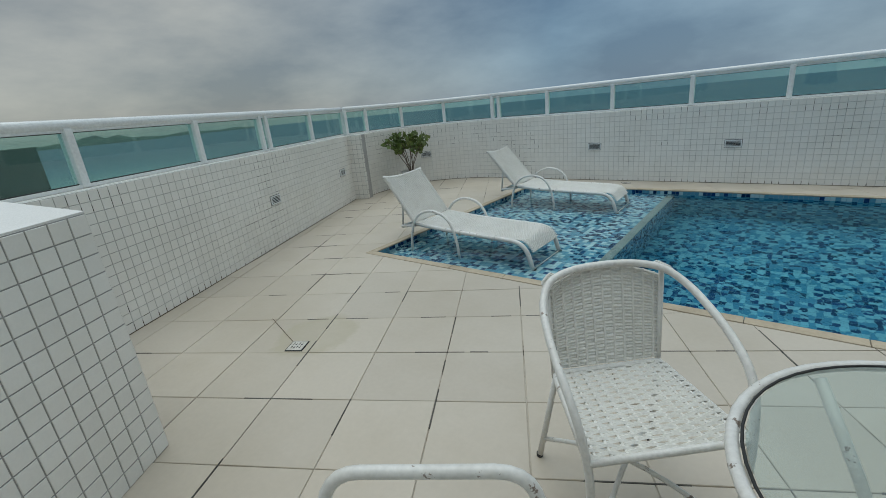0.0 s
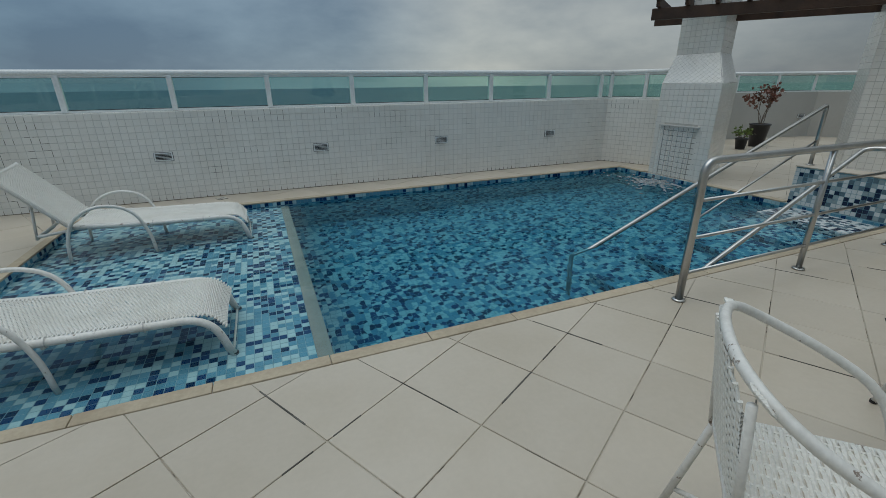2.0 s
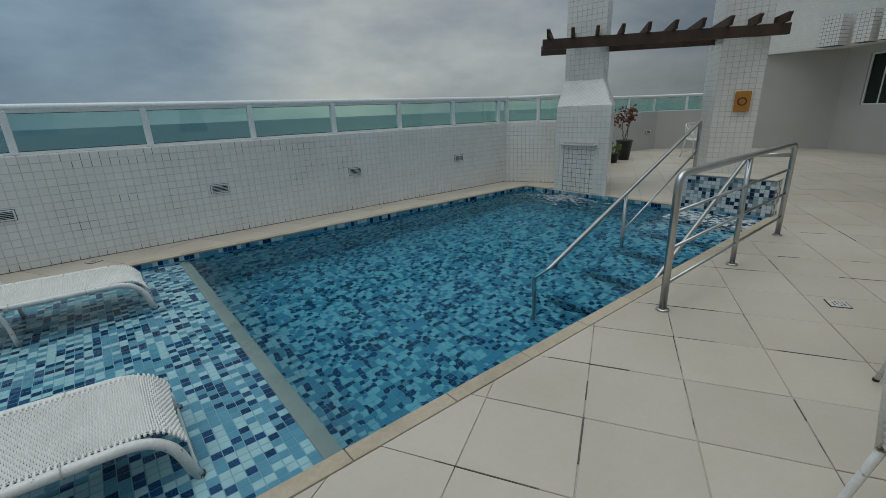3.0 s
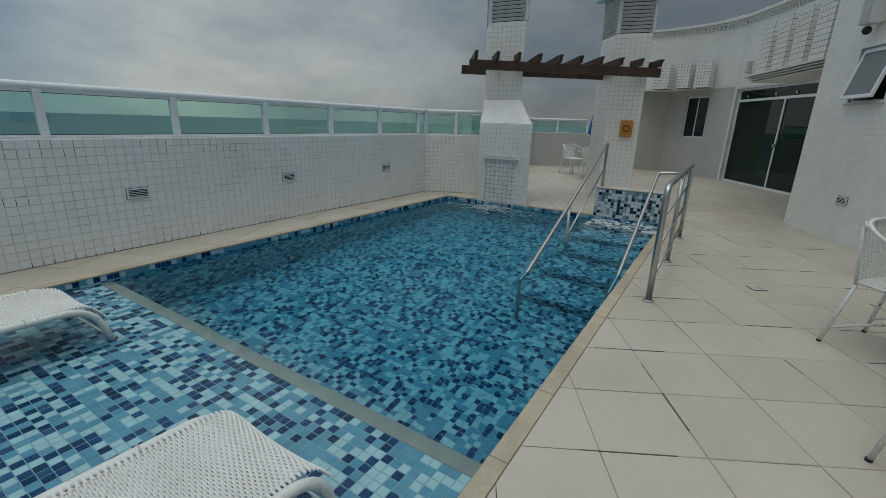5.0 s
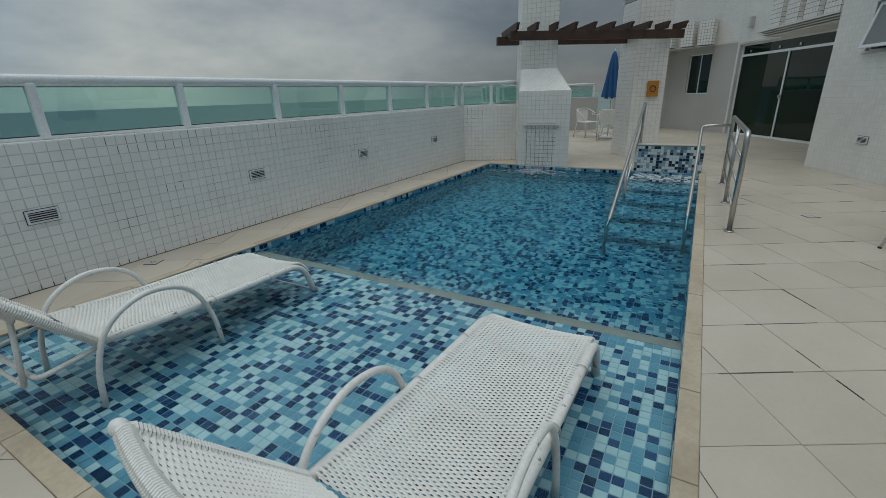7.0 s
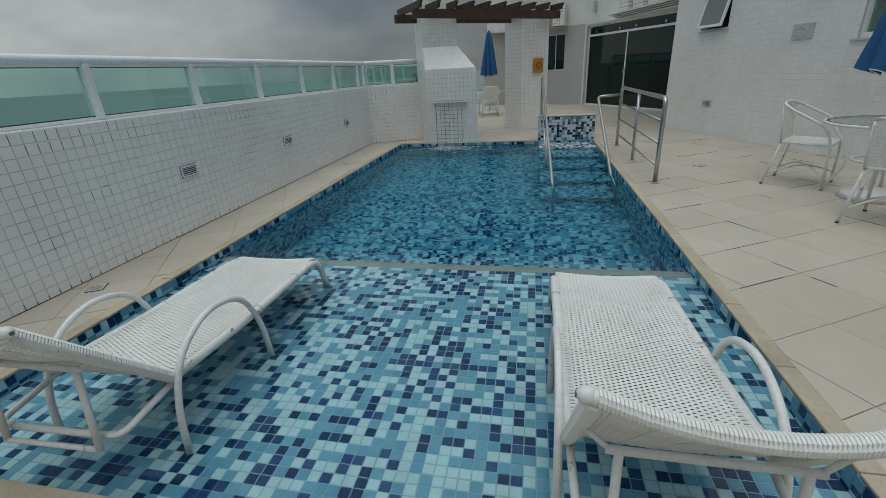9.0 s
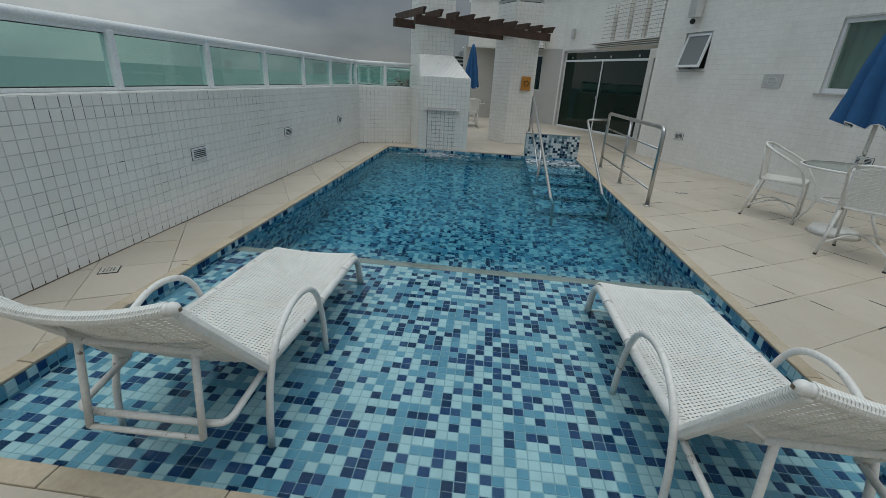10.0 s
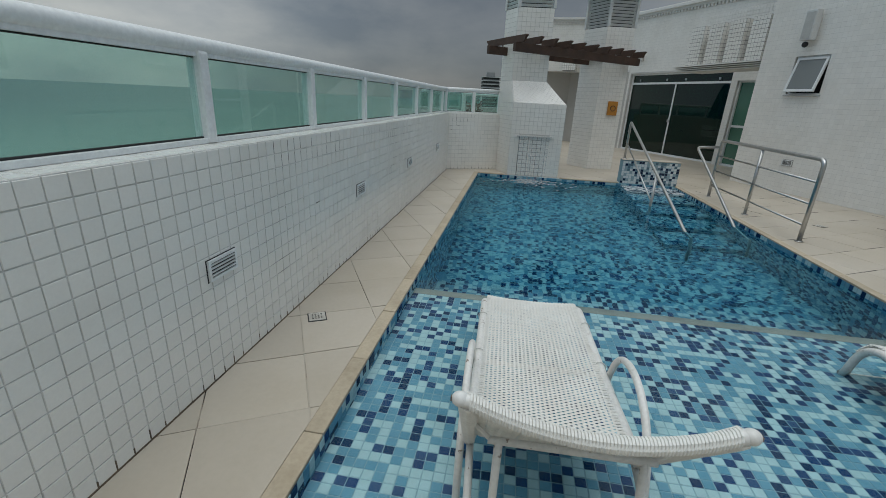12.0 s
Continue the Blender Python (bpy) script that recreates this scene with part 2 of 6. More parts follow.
M_CAP = material("pale_green_cap", two_scale((0.28, 0.48, 0.48), (0.2, 0.36, 0.37), 40, 3, 0.5), Roughness=0.3)
M_RUBBER = material("black_rubber", two_scale((0.02, 0.02, 0.02), (0.04, 0.04, 0.04), 90, 6, 0.5), Roughness=0.7)
M_SIGN = material("grey_sign_plate", two_scale((0.50, 0.50, 0.48), (0.38, 0.38, 0.37), 90, 8, 0.5), Roughness=0.5)
M_CURTAIN = material("pale_green_curtain", two_scale((0.30, 0.38, 0.33), (0.22, 0.29, 0.25), 30, 2, 0.6), Roughness=0.85)
M_CONCRETE = material("far_building_concrete", two_scale((0.30, 0.31, 0.31), (0.20, 0.21, 0.21), 0.5, 0.05, 0.6), Roughness=0.85)
M_HILL = material("far_wooded_hill", two_scale((0.045, 0.075, 0.06), (0.03, 0.05, 0.045), 0.05, 0.01, 0.7), Roughness=0.95)


def glass_material(name, tint, trans, rough=0.02, reflect=0.5):
    """Tinted sheet glass: a see-through layer under a glossy one, by Fresnel."""
    m = bpy.data.materials.new(name)
    m.use_nodes = True
    n, l = m.node_tree.nodes, m.node_tree.links
    n.clear()
    out, tr, gl, mx = n.new("ShaderNodeOutputMaterial"), n.new("ShaderNodeBsdfTransparent"), n.new("ShaderNodeBsdfGlossy"), n.new("ShaderNodeMixShader")
    df, m2 = n.new("ShaderNodeBsdfDiffuse"), n.new("ShaderNodeMixShader")
    lw, fr = n.new("ShaderNodeLayerWeight"), n.new("ShaderNodeMapRange")
    lw.inputs["Blend"].default_value = 0.5
    pw = n.new("ShaderNodeMath")
    pw.operation = "POWER"
    pw.inputs[1].default_value = 4.0
    l.new(lw.outputs["Facing"], pw.inputs[0])
    l.new(pw.outputs[0], fr.inputs["Value"])
    fr.inputs["To Min"].default_value, fr.inputs["To Max"].default_value = 0.05, reflect
    tr.inputs["Color"].default_value = (*tint, 1)
    df.inputs["Color"].default_value = (*[c * 0.8 for c in tint], 1)
    gl.inputs["Roughness"].default_value = rough
    m2.inputs["Fac"].default_value = 1 - trans
    l.new(tr.outputs[0], m2.inputs[1])
    l.new(df.outputs[0], m2.inputs[2])
    l.new(fr.outputs[0], mx.inputs["Fac"])
    l.new(m2.outputs[0], mx.inputs[1])
    l.new(gl.outputs[0], mx.inputs[2])
    l.new(mx.outputs[0], out.inputs["Surface"])
    return m


M_RAILGLASS = glass_material("green_rail_glass", (0.72, 0.885, 0.845), 0.95)
M_DOORGLASS = glass_material("dark_green_door_glass", (0.010, 0.105, 0.068), 0.88)
M_TABLEGLASS = glass_material("clear_table_glass", (0.90, 0.95, 0.93), 0.95)
M_FROST = glass_material("frosted_window_glass", (0.36, 0.39, 0.39), 0.3, 0.25)
M_MOULD = material("black_mould", two_scale((0.07, 0.066, 0.058), (0.20, 0.19, 0.17), 60, 6, 0.8), Roughness=0.95)
M_WINGLASS = glass_material("window_glass", (0.72, 0.82, 0.77), 0.95, 0.05)


def water_material():
    m = bpy.data.materials.new("pool_water")
    m.use_nodes = True
    n, l = m.node_tree.nodes, m.node_tree.links
    n.clear()
    out, g = n.new("ShaderNodeOutputMaterial"), n.new("ShaderNodeBsdfGlass")
    g.inputs["IOR"].default_value, g.inputs["Roughness"].default_value = 1.33, 0.0
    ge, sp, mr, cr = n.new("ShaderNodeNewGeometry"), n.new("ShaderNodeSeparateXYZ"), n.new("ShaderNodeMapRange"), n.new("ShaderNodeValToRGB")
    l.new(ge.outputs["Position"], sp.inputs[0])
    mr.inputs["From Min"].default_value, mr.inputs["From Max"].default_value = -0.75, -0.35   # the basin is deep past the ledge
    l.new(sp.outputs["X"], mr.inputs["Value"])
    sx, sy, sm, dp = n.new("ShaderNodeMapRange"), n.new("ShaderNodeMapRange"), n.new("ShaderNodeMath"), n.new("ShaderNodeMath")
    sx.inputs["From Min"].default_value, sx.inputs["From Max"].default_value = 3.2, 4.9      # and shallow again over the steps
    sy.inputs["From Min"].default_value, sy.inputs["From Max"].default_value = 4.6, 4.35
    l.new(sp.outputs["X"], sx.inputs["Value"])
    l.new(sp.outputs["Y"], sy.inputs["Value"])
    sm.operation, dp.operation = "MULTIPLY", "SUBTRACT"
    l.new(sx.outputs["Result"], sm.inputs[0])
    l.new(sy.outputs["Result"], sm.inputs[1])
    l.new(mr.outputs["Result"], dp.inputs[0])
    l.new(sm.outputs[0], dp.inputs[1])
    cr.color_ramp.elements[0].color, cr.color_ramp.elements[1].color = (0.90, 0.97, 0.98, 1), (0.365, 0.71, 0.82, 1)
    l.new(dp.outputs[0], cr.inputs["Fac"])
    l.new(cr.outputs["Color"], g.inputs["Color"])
    t1, t2 = noise_node(n, l, 6.5, 2, 0.5, (1.25, 0.8, 1)), noise_node(n, l, 26, 2, 0.5, (1.3, 0.8, 1))
    add = n.new("ShaderNodeMath")
    add.operation = "MULTIPLY_ADD"
    l.new(t2, add.inputs[0])
    add.inputs[1].default_value = 0.12
    l.new(t1, add.inputs[2])
    b = n.new("ShaderNodeBump")
    mr2 = n.new("ShaderNodeMapRange")
    mr2.inputs["To Min"].default_value, mr2.inputs["To Max"].default_value = 0.03, 0.095
    l.new(mr.outputs["Result"], mr2.inputs["Value"])
    l.new(mr2.outputs["Result"], b.inputs["Strength"])
    b.inputs["Distance"].default_value = 0.05
    l.new(add.outputs[0], b.inputs["Height"])
    l.new(b.outputs["Normal"], g.inputs["Normal"])
    l.new(g.outputs[0], out.inputs["Surface"])
    return m


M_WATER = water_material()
M_FOAM = material("white_water", two_scale((0.75, 0.80, 0.82), (0.55, 0.66, 0.70), 60, 8, 0.6, 0.5, 0.01), Roughness=0.2, Transmission_Weight=0.7, IOR=1.33)


def sea_build(n, l, s):
    f1, f2 = noise_node(n, l, 0.004, 5, 0.6, (1, 2.5, 1)), noise_node(n, l, 0.15, 3)
    ge, ln, mr = n.new("ShaderNodeNewGeometry"), n.new("ShaderNodeVectorMath"), n.new("ShaderNodeMapRange")
    ln.operation = "LENGTH"
    l.new(ge.outputs["Position"], ln.inputs[0])
    l.new(ln.outputs["Value"], mr.inputs["Value"])
    mr.inputs["From Min"].default_value, mr.inputs["From Max"].default_value = 40, 520      # pale shallows by the shore, dark deep water far out
    deep = ramp(n, l, mr.outputs["Result"], [(0.0, (0.27, 0.38, 0.345)), (0.25, (0.15, 0.245, 0.235)), (0.6, (0.04, 0.11, 0.145)), (1.0, (0.02, 0.07, 0.11))])
    nz, sp, side = n.new("ShaderNodeVectorMath"), n.new("ShaderNodeSeparateXYZ"), n.new("ShaderNodeMapRange")
    nz.operation = "NORMALIZE"
    l.new(ge.outputs["Position"], nz.inputs[0])
    l.new(nz.outputs["Vector"], sp.inputs[0])
    l.new(sp.outputs["X"], side.inputs["Value"])
    side.inputs["From Min"].default_value, side.inputs["From Max"].default_value = 0.15, 0.85   # greener and paler towards +x, with the far haze in the colour
    hazed = ramp(n, l, mr.outputs["Result"], [(0.0, (0.25, 0.335, 0.285)), (0.3, (0.175, 0.255, 0.22)), (1.0, (0.145, 0.205, 0.185))])
    deep = mix(n, l, side.outputs["Result"], deep, hazed)
    l.new(mix(n, l, 1.0, deep, ramp(n, l, f1, [(0.3, (0.85,) * 3), (0.7, (1.15,) * 3)]), "MULTIPLY"), s.inputs["Base Color"])
    bump(n, l, s, f2, 0.4, 1.0)


M_SEA = material("grey_green_sea", sea_build, Roughness=0.6)


# ---------------------------------------------------------------- mesh helpers
def mesh_object(name, bm, mat, parent=None, smooth=False):
    me = bpy.data.meshes.new(name)
    bmesh.ops.recalc_face_normals(bm, faces=bm.faces)
    bm.to_mesh(me)
    bm.free()
    me.materials.append(mat)
    if smooth:
        me.shade_smooth()
    ob = new(name, me)
    ob.parent = parent
    return ob


def part(name, bm, mat, parent, label="", smooth=False):
    return tagged(mesh_object(name, bm, mat, parent, smooth), label)


def empty(name, m, label, category, group=""):
    ob = new(name)
    ob.empty_display_size = 0.1
    ob.matrix_basis = m
    return tagged(ob, label, category, group)


def pydata(name, verts, faces, mat, parent=None, smooth=False):
    me = bpy.data.meshes.new(name)
    me.from_pydata(verts, [], faces)
    me.materials.append(mat)
    if smooth:
        me.shade_smooth()
    ob = new(name, me)
    ob.parent = parent
    return ob


def add_box(bm, lo, hi, m=None, bevel=0.0):
    x0, y0, z0 = lo
    x1, y1, z1 = hi
    c = [(x0, y0, z0), (x1, y0, z0), (x1, y1, z0), (x0, y1, z0), (x0, y0, z1), (x1, y0, z1), (x1, y1, z1), (x0, y1, z1)]
    v = [bm.verts.new(m @ Vector(p) if m else p) for p in c]
    f = [bm.faces.new([v[i] for i in q]) for q in ((0, 3, 2, 1), (4, 5, 6, 7), (0, 1, 5, 4), (1, 2, 6, 5), (2, 3, 7, 6), (3, 0, 4, 7))]
    if bevel:
        es = list({e for q in f for e in q.edges})
        bmesh.ops.bevel(bm, geom=es, offset=bevel, segments=2, affect="EDGES", profile=0.6)


def box_mesh(lo, hi, m=None, bevel=0.0):
    bm = bmesh.new()
    add_box(bm, lo, hi, m, bevel)
    return bm


def prism(bm, pts, z0, z1):
    """An upright prism on a plan polygon."""
    a, b = [bm.verts.new((x, y, z0)) for x, y in pts], [bm.verts.new((x, y, z1)) for x, y in pts]
    n = len(pts)
    bm.faces.new(a[::-1])
    bm.faces.new(b)
    for i in range(n):
        bm.faces.new((a[i], a[(i + 1) % n], b[(i + 1) % n], b[i]))


def tube(bm, pts, r, seg=10, closed=False, flat=1.0):
    """A tube of radius r along a line of points."""
    p = [Vector(q) for q in pts]
    n = len(p)
    rings, up = [], None
    for i in range(n):
        a = p[(i - 1) % n] if (closed or i > 0) else p[i]
        b = p[(i + 1) % n] if (closed or i < n - 1) else p[i]
        d = (b - a).normalized()
        if up is None:
            up = d.orthogonal().normalized()
        up = (up - d * up.dot(d))
        up = up.normalized() if up.length > 1e-6 else d.orthogonal().normalized()
        side = d.cross(up)
        rings.append([bm.verts.new(p[i] + (up * math.cos(t) * flat + side * math.sin(t)) * r) for t in [2 * math.pi * k / seg for k in range(seg)]])
    for i in range(n if closed else n - 1):
        a, b = rings[i], rings[(i + 1) % n]
        for k in range(seg):
            bm.faces.new((a[k], a[(k + 1) % seg], b[(k + 1) % seg], b[k]))
    if not closed:
        bm.faces.new(rings[0][::-1])
        bm.faces.new(rings[-1])


def tube_mesh(pts, r, seg=10, closed=False, flat=1.0):
    bm = bmesh.new()
    tube(bm, pts, r, seg, closed, flat)
    return bm


def rounded(pts, radius, steps=5):
    """A polyline in space with its inner corners rounded."""
    p = [Vector(q) for q in pts]
    out = [p[0]]
    for a, b, c in zip(p, p[1:], p[2:]):
        u, w = (a - b), (c - b)
        k = min(radius, u.length * 0.49, w.length * 0.49)
        s, e = b + u.normalized() * k, b + w.normalized() * k
        for i in range(steps + 1):
            t = i / steps
            out.append(s * (1 - t) ** 2 + b * 2 * t * (1 - t) + e * t * t)
    out.append(p[-1])
    return out


def disc(bm, c, r, h, seg=20, r2=None):
    c = Vector(c)
    r2 = r if r2 is None else r2
    a = [bm.verts.new(c + Vector((math.cos(t) * r, math.sin(t) * r, 0))) for t in [2 * math.pi * k / seg for k in range(seg)]]
    b = [bm.verts.new(c + Vector((math.cos(t) * r2, math.sin(t) * r2, h))) for t in [2 * math.pi * k / seg for k in range(seg)]]
    bm.faces.new(a[::-1])
    bm.faces.new(b)
    for k in range(seg):
        bm.faces.new((a[k], a[(k + 1) % seg], b[(k + 1) % seg], b[k]))


def disc_mesh(c, r, h, seg=20, r2=None):
    bm = bmesh.new()
    disc(bm, c, r, h, seg, r2)
    return bm


def wall_frame(p0, p1, flip=False):
    """Local frame of a wall: x along it, y out of its seen face, z up."""
    p0, p1 = Vector((*p0, 0)), Vector((*p1, 0))
    u = (p1 - p0).normalized()
    nrm = Vector((-u.y, u.x, 0)) * (-1 if flip else 1)
    m = Matrix(((u.x, nrm.x, 0, p0.x), (u.y, nrm.y, 0, p0.y), (0, 0, 1, 0), (0, 0, 0, 1)))
    return m, (p1 - p0).length


def wall_body(m, length, z0, z1, thick, openings=()):
    """Wall cells round its openings (s0, s1, z0, z1), in one mesh; the seen face lies at local y = 0."""
    bm = bmesh.new()
    ss = sorted({0, length, *[o[0] for o in openings], *[o[1] for o in openings]})
    zs = sorted({z0, z1, *[o[2] for o in openings], *[o[3] for o in openings]})
    for a, b in zip(ss, ss[1:]):
        for c, d in zip(zs, zs[1:]):
            if not any(o[0] <= (a + b) / 2 <= o[1] and o[2] <= (c + d) / 2 <= o[3] for o in openings):
                add_box(bm, (a, -thick, c), (b, 0, d), m)
    bmesh.ops.remove_doubles(bm, verts=bm.verts, dist=0.0005)
    return bm


PITCH = 0.0805
WALL_PIECES = []


def tile_sheet(name, m, s0, s1, z0, z1, mat, parent, pitch=PITCH, joint=0.005, depth=0.004, skip=(), jitter=0.0006, pz=None, single=None, upright=None):
    """Tiles proud of a face, each with its own edges, joined into one mesh; skip: local rectangles left bare."""
    pz = pz or pitch
    verts, faces = [], []
    rnd = random.Random(name + str(round(s0 * 7 + z1 * 3 + s1, 3)))
    ns, nz = max(1, round((s1 - s0) / pitch)), max(1, round((z1 - z0) / pz))
    ps, qz = (s1 - s0) / ns, (z1 - z0) / nz
    for i in range(ns):
        for j in range(nz):
            cs, cz = s0 + (i + 0.5) * ps, z0 + (j + 0.5) * qz
            if any(o[0] - 0.01 < cs < o[1] + 0.01 and o[2] - 0.01 < cz < o[3] + 0.01 for o in skip):
                continue
            if single and single[0] < cs < single[1]:
                WALL_PIECES.append((m, cs, cz, parent, ps / PITCH, qz / PITCH))
                continue
            h, k = ps / 2 - (joint if upright is None else upright) / 2, qz / 2 - joint / 2
            d = depth + rnd.uniform(-jitter, jitter)
            t0, t1 = rnd.uniform(-jitter, jitter), rnd.uniform(-jitter, jitter)
            b = len(verts)
            for a, c in ((-1, -1), (1, -1), (1, 1), (-1, 1)):
                verts.append(m @ Vector((cs + a * h, 0.0006, cz + c * k)))
            for a, c in ((-1, -1), (1, -1), (1, 1), (-1, 1)):
                verts.append(m @ Vector((cs + a * (h - 0.0015), d + a * t0 + c * t1, cz + c * (k - 0.0015))))
            faces += [(b + 4, b + 5, b + 6, b + 7), (b, b + 1, b + 5, b + 4), (b + 1, b + 2, b + 6, b + 5), (b + 2, b + 3, b + 7, b + 6), (b + 3, b, b + 4, b + 7)]
    ob = pydata(name, verts, faces, mat, parent)
    return tagged(ob, kind="stuff")


def structure(ob, label, category):
    return tagged(ob, label, category, kind="structure")


# ---------------------------------------------------------------- large structure
SEA_Y, WALL_TOP = 7.93, 1.13
POOL_X0, POOL_X1, POOL_Y0, POOL_Y1 = -2.83, 5.10, 3.45, 7.25
COPE, WATER_Z, SHELF_Z, DEEP_Z, LEDGE_X = 0.092, -0.055, -0.135, -1.10, -0.62

sea = pydata("water", [(-4900, -4900, -15), (4900, -4900, -15), (4900, 4900, -15), (-4900, 4900, -15)], [(0, 1, 2, 3)], M_SEA)
structure(sea, "grey-green open sea reaching the far horizon", "sea")

# deck slab round the pool basin
def clip(poly, axis, limit, keep_low):
    out = []
    for a, b in zip(poly, poly[1:] + poly[:1]):
        ia, ib = (a[axis] <= limit) == keep_low, (b[axis] <= limit) == keep_low
        if ia:
            out.append(a)
        if ia != ib:
            k = (limit - a[axis]) / (b[axis] - a[axis])
            out.append((a[0] + (b[0] - a[0]) * k, a[1] + (b[1] - a[1]) * k))
    return out


OUTLINE = [(-5.95, 7.3), (-5.35, 7.95), (-4.3, 8.26), (5.45, 8.27), (6.1, 7.5), (9.5, 9.68), (13.1, 8.95), (14.35, 6.9), (15.3, 6.6), (16.1, 6.5), (16.1, -6.1), (-1.7, -6.1), (-2.5, -1.6), (-3.4, 0.6), (-5.92, 5.5)]
bm = bmesh.new()
ox0, ox1, oy0, oy1 = POOL_X0 - 0.02, POOL_X1 + 0.02, POOL_Y0 - 0.02, POOL_Y1 + 0.02
band = clip(clip(OUTLINE, 1, oy0, False), 1, oy1, True)
for piece in (clip(OUTLINE, 1, oy0, True), clip(OUTLINE, 1, oy1, False), clip(band, 0, ox0, True), clip(band, 0, ox1, False)):
    prism(bm, piece, -1.45, -0.006)
floor = structure(mesh_object("floor", bm, M_FLOOR_GROUT), "beige ceramic tiled roof terrace deck with dark joints", "floor")

bm = bmesh.new()
prism(bm, OUTLINE, -15.2, -1.455)
structure(mesh_object("wall_tower", bm, M_PLASTER), "white plastered storeys of the building below the terrace", "building")

# pool basin
bm = bmesh.new()
add_box(bm, (POOL_X0 - 0.2, POOL_Y0 - 0.2, -1.4), (POOL_X1 + 0.2, POOL_Y1 + 0.2, DEEP_Z))
add_box(bm, (POOL_X0 - 0.2, POOL_Y0, DEEP_Z), (LEDGE_X + 0.05, POOL_Y1, SHELF_Z))
add_box(bm, (POOL_X0 - 0.2, POOL_Y0 - 0.2, DEEP_Z), (POOL_X1 + 0.2, POOL_Y0, -0.008))
add_box(bm, (POOL_X0 - 0.2, POOL_Y1, DEEP_Z), (POOL_X1 + 0.2, POOL_Y1 + 0.2, -0.008))
add_box(bm, (POOL_X0 - 0.2, POOL_Y0, SHELF_Z), (POOL_X0, POOL_Y1, -0.008))
add_box(bm, (POOL_X1, POOL_Y0, DEEP_Z), (POOL_X1 + 0.2, POOL_Y1, -0.008))
basin = structure(mesh_object("pool_basin", bm, M_POOL_GROUT), "pool basin lined with blue glass mosaic, with a shallow shelf", "pool")

PT = 0.0495
def flat_frame(x, y, z):
    """Local frame for tiles that lie flat: x along x, local z along y, face up."""
    return Matrix(((1, 0, 0, x), (0, 0, 1, y), (0, 1, 0, z), (0, 0, 0, 1)))


# shelf mosaic: the stretch next to the deck's end as single pieces, the rest joined
piece_x = 4
tile_sheet("mosaic", flat_frame(0, 0, SHELF_Z), POOL_X0 + piece_x * PT, LEDGE_X - 0.035, POOL_Y0, POOL_Y1, M_POOL, basin, PT, 0.004, 0.003)
tile_sheet("mosaic", flat_frame(0, 0, DEEP_Z), LEDGE_X + 0.05, POOL_X1, POOL_Y0, POOL_Y1, M_POOL, basin, PT, 0.004, 0.003)
for a, b, flip, z0 in (((POOL_X1, POOL_Y1), (POOL_X0, POOL_Y1), False, 0), ((POOL_X0, POOL_Y0), (POOL_X1, POOL_Y0), False, 0)):
    m, n_len = wall_frame(a, b, flip)
    tile_sheet("mosaic", m, 0, n_len, -1.1, -0.01, M_POOL, basin, PT, 0.004, 0.003)
for a, b, z0 in (((POOL_X0, POOL_Y1), (POOL_X0, POOL_Y0), SHELF_Z), ((POOL_X1, POOL_Y0), (POOL_X1, POOL_Y1), DEEP_Z), ((LEDGE_X + 0.05, POOL_Y1), (LEDGE_X + 0.05, POOL_Y0), DEEP_Z)):
    m, n_len = wall_frame(a, b)
    tile_sheet("mosaic", m, 0, n_len, z0, -0.01 if a[0] != LEDGE_X + 0.05 else SHELF_Z - 0.02, M_POOL, basin, PT, 0.004, 0.003)
part("ledge_strip", box_mesh((LEDGE_X - 0.035, POOL_Y0, SHELF_Z - 0.01), (LEDGE_X + 0.060, POOL_Y1, SHELF_Z + 0.006), None, 0.004), M_LEDGE, basin, "grey stone edge strip under water")

# pool steps, each tread its own part
xb = POOL_X1
for k, tread in enumerate((0.57, 0.60, 0.60, 0.60, 0.60)):
    x0, top = xb - tread, -0.045 - 0.215 * k
    st = part("step", box_mesh((x0, POOL_Y0, DEEP_Z), (xb, POOL_Y0 + 1.0, top)), M_POOL_GROUT, basin)
    step_mat = M_BLOCK if k == 0 else M_POOL
    tile_sheet("mosaic", flat_frame(0, 0, top), x0, xb, POOL_Y0, POOL_Y0 + 1.0, step_mat, st, PT, 0.004, 0.003)
    m, n_len = wall_frame((x0, POOL_Y0), (x0, POOL_Y0 + 1.0))
    tile_sheet("mosaic", m, 0, n_len, max(top - 0.215, DEEP_Z), top, step_mat, st, PT, 0.004, 0.003)
    m, n_len = wall_frame((x0, POOL_Y0 + 1.0), (xb, POOL_Y0 + 1.0))
    tile_sheet("mosaic", m, 0, n_len, DEEP_Z, top, M_POOL, st, PT, 0.004, 0.003)
    xb = x0

# water: a fine rippled sheet
nx, ny = 150, 72
verts, faces = [], []
for j in range(ny + 1):
    for i in range(nx + 1):
        x, y = POOL_X0 + (POOL_X1 - POOL_X0) * i / nx, POOL_Y0 + (POOL_Y1 - POOL_Y0) * j / ny
        deep = min(1, max(0, (x + 0.9) / 0.8))
        near = math.exp(-((x - 4.7) ** 2 + (y - 6.1) ** 2) / 0.5)
        z = noise.noise(Vector((x * 2.6, y * 2.1, 0))) * 0.0035 * (0.15 + deep) + noise.noise(Vector((x * 7, y * 7, 3))) * 0.012 * near
        over_steps = math.exp(-((x - 3.6) ** 2 / 1.9 + (y - 4.0) ** 2 / 0.4))
        z += noise.noise(Vector((x * 7, y * 2.4, 5))) * 0.008 * over_steps
        verts.append((x, y, WATER_Z + z))
for j in range(ny):
    for i in range(nx):
        a = j * (nx + 1) + i
        faces.append((a, a + 1, a + nx + 2, a + nx + 1))
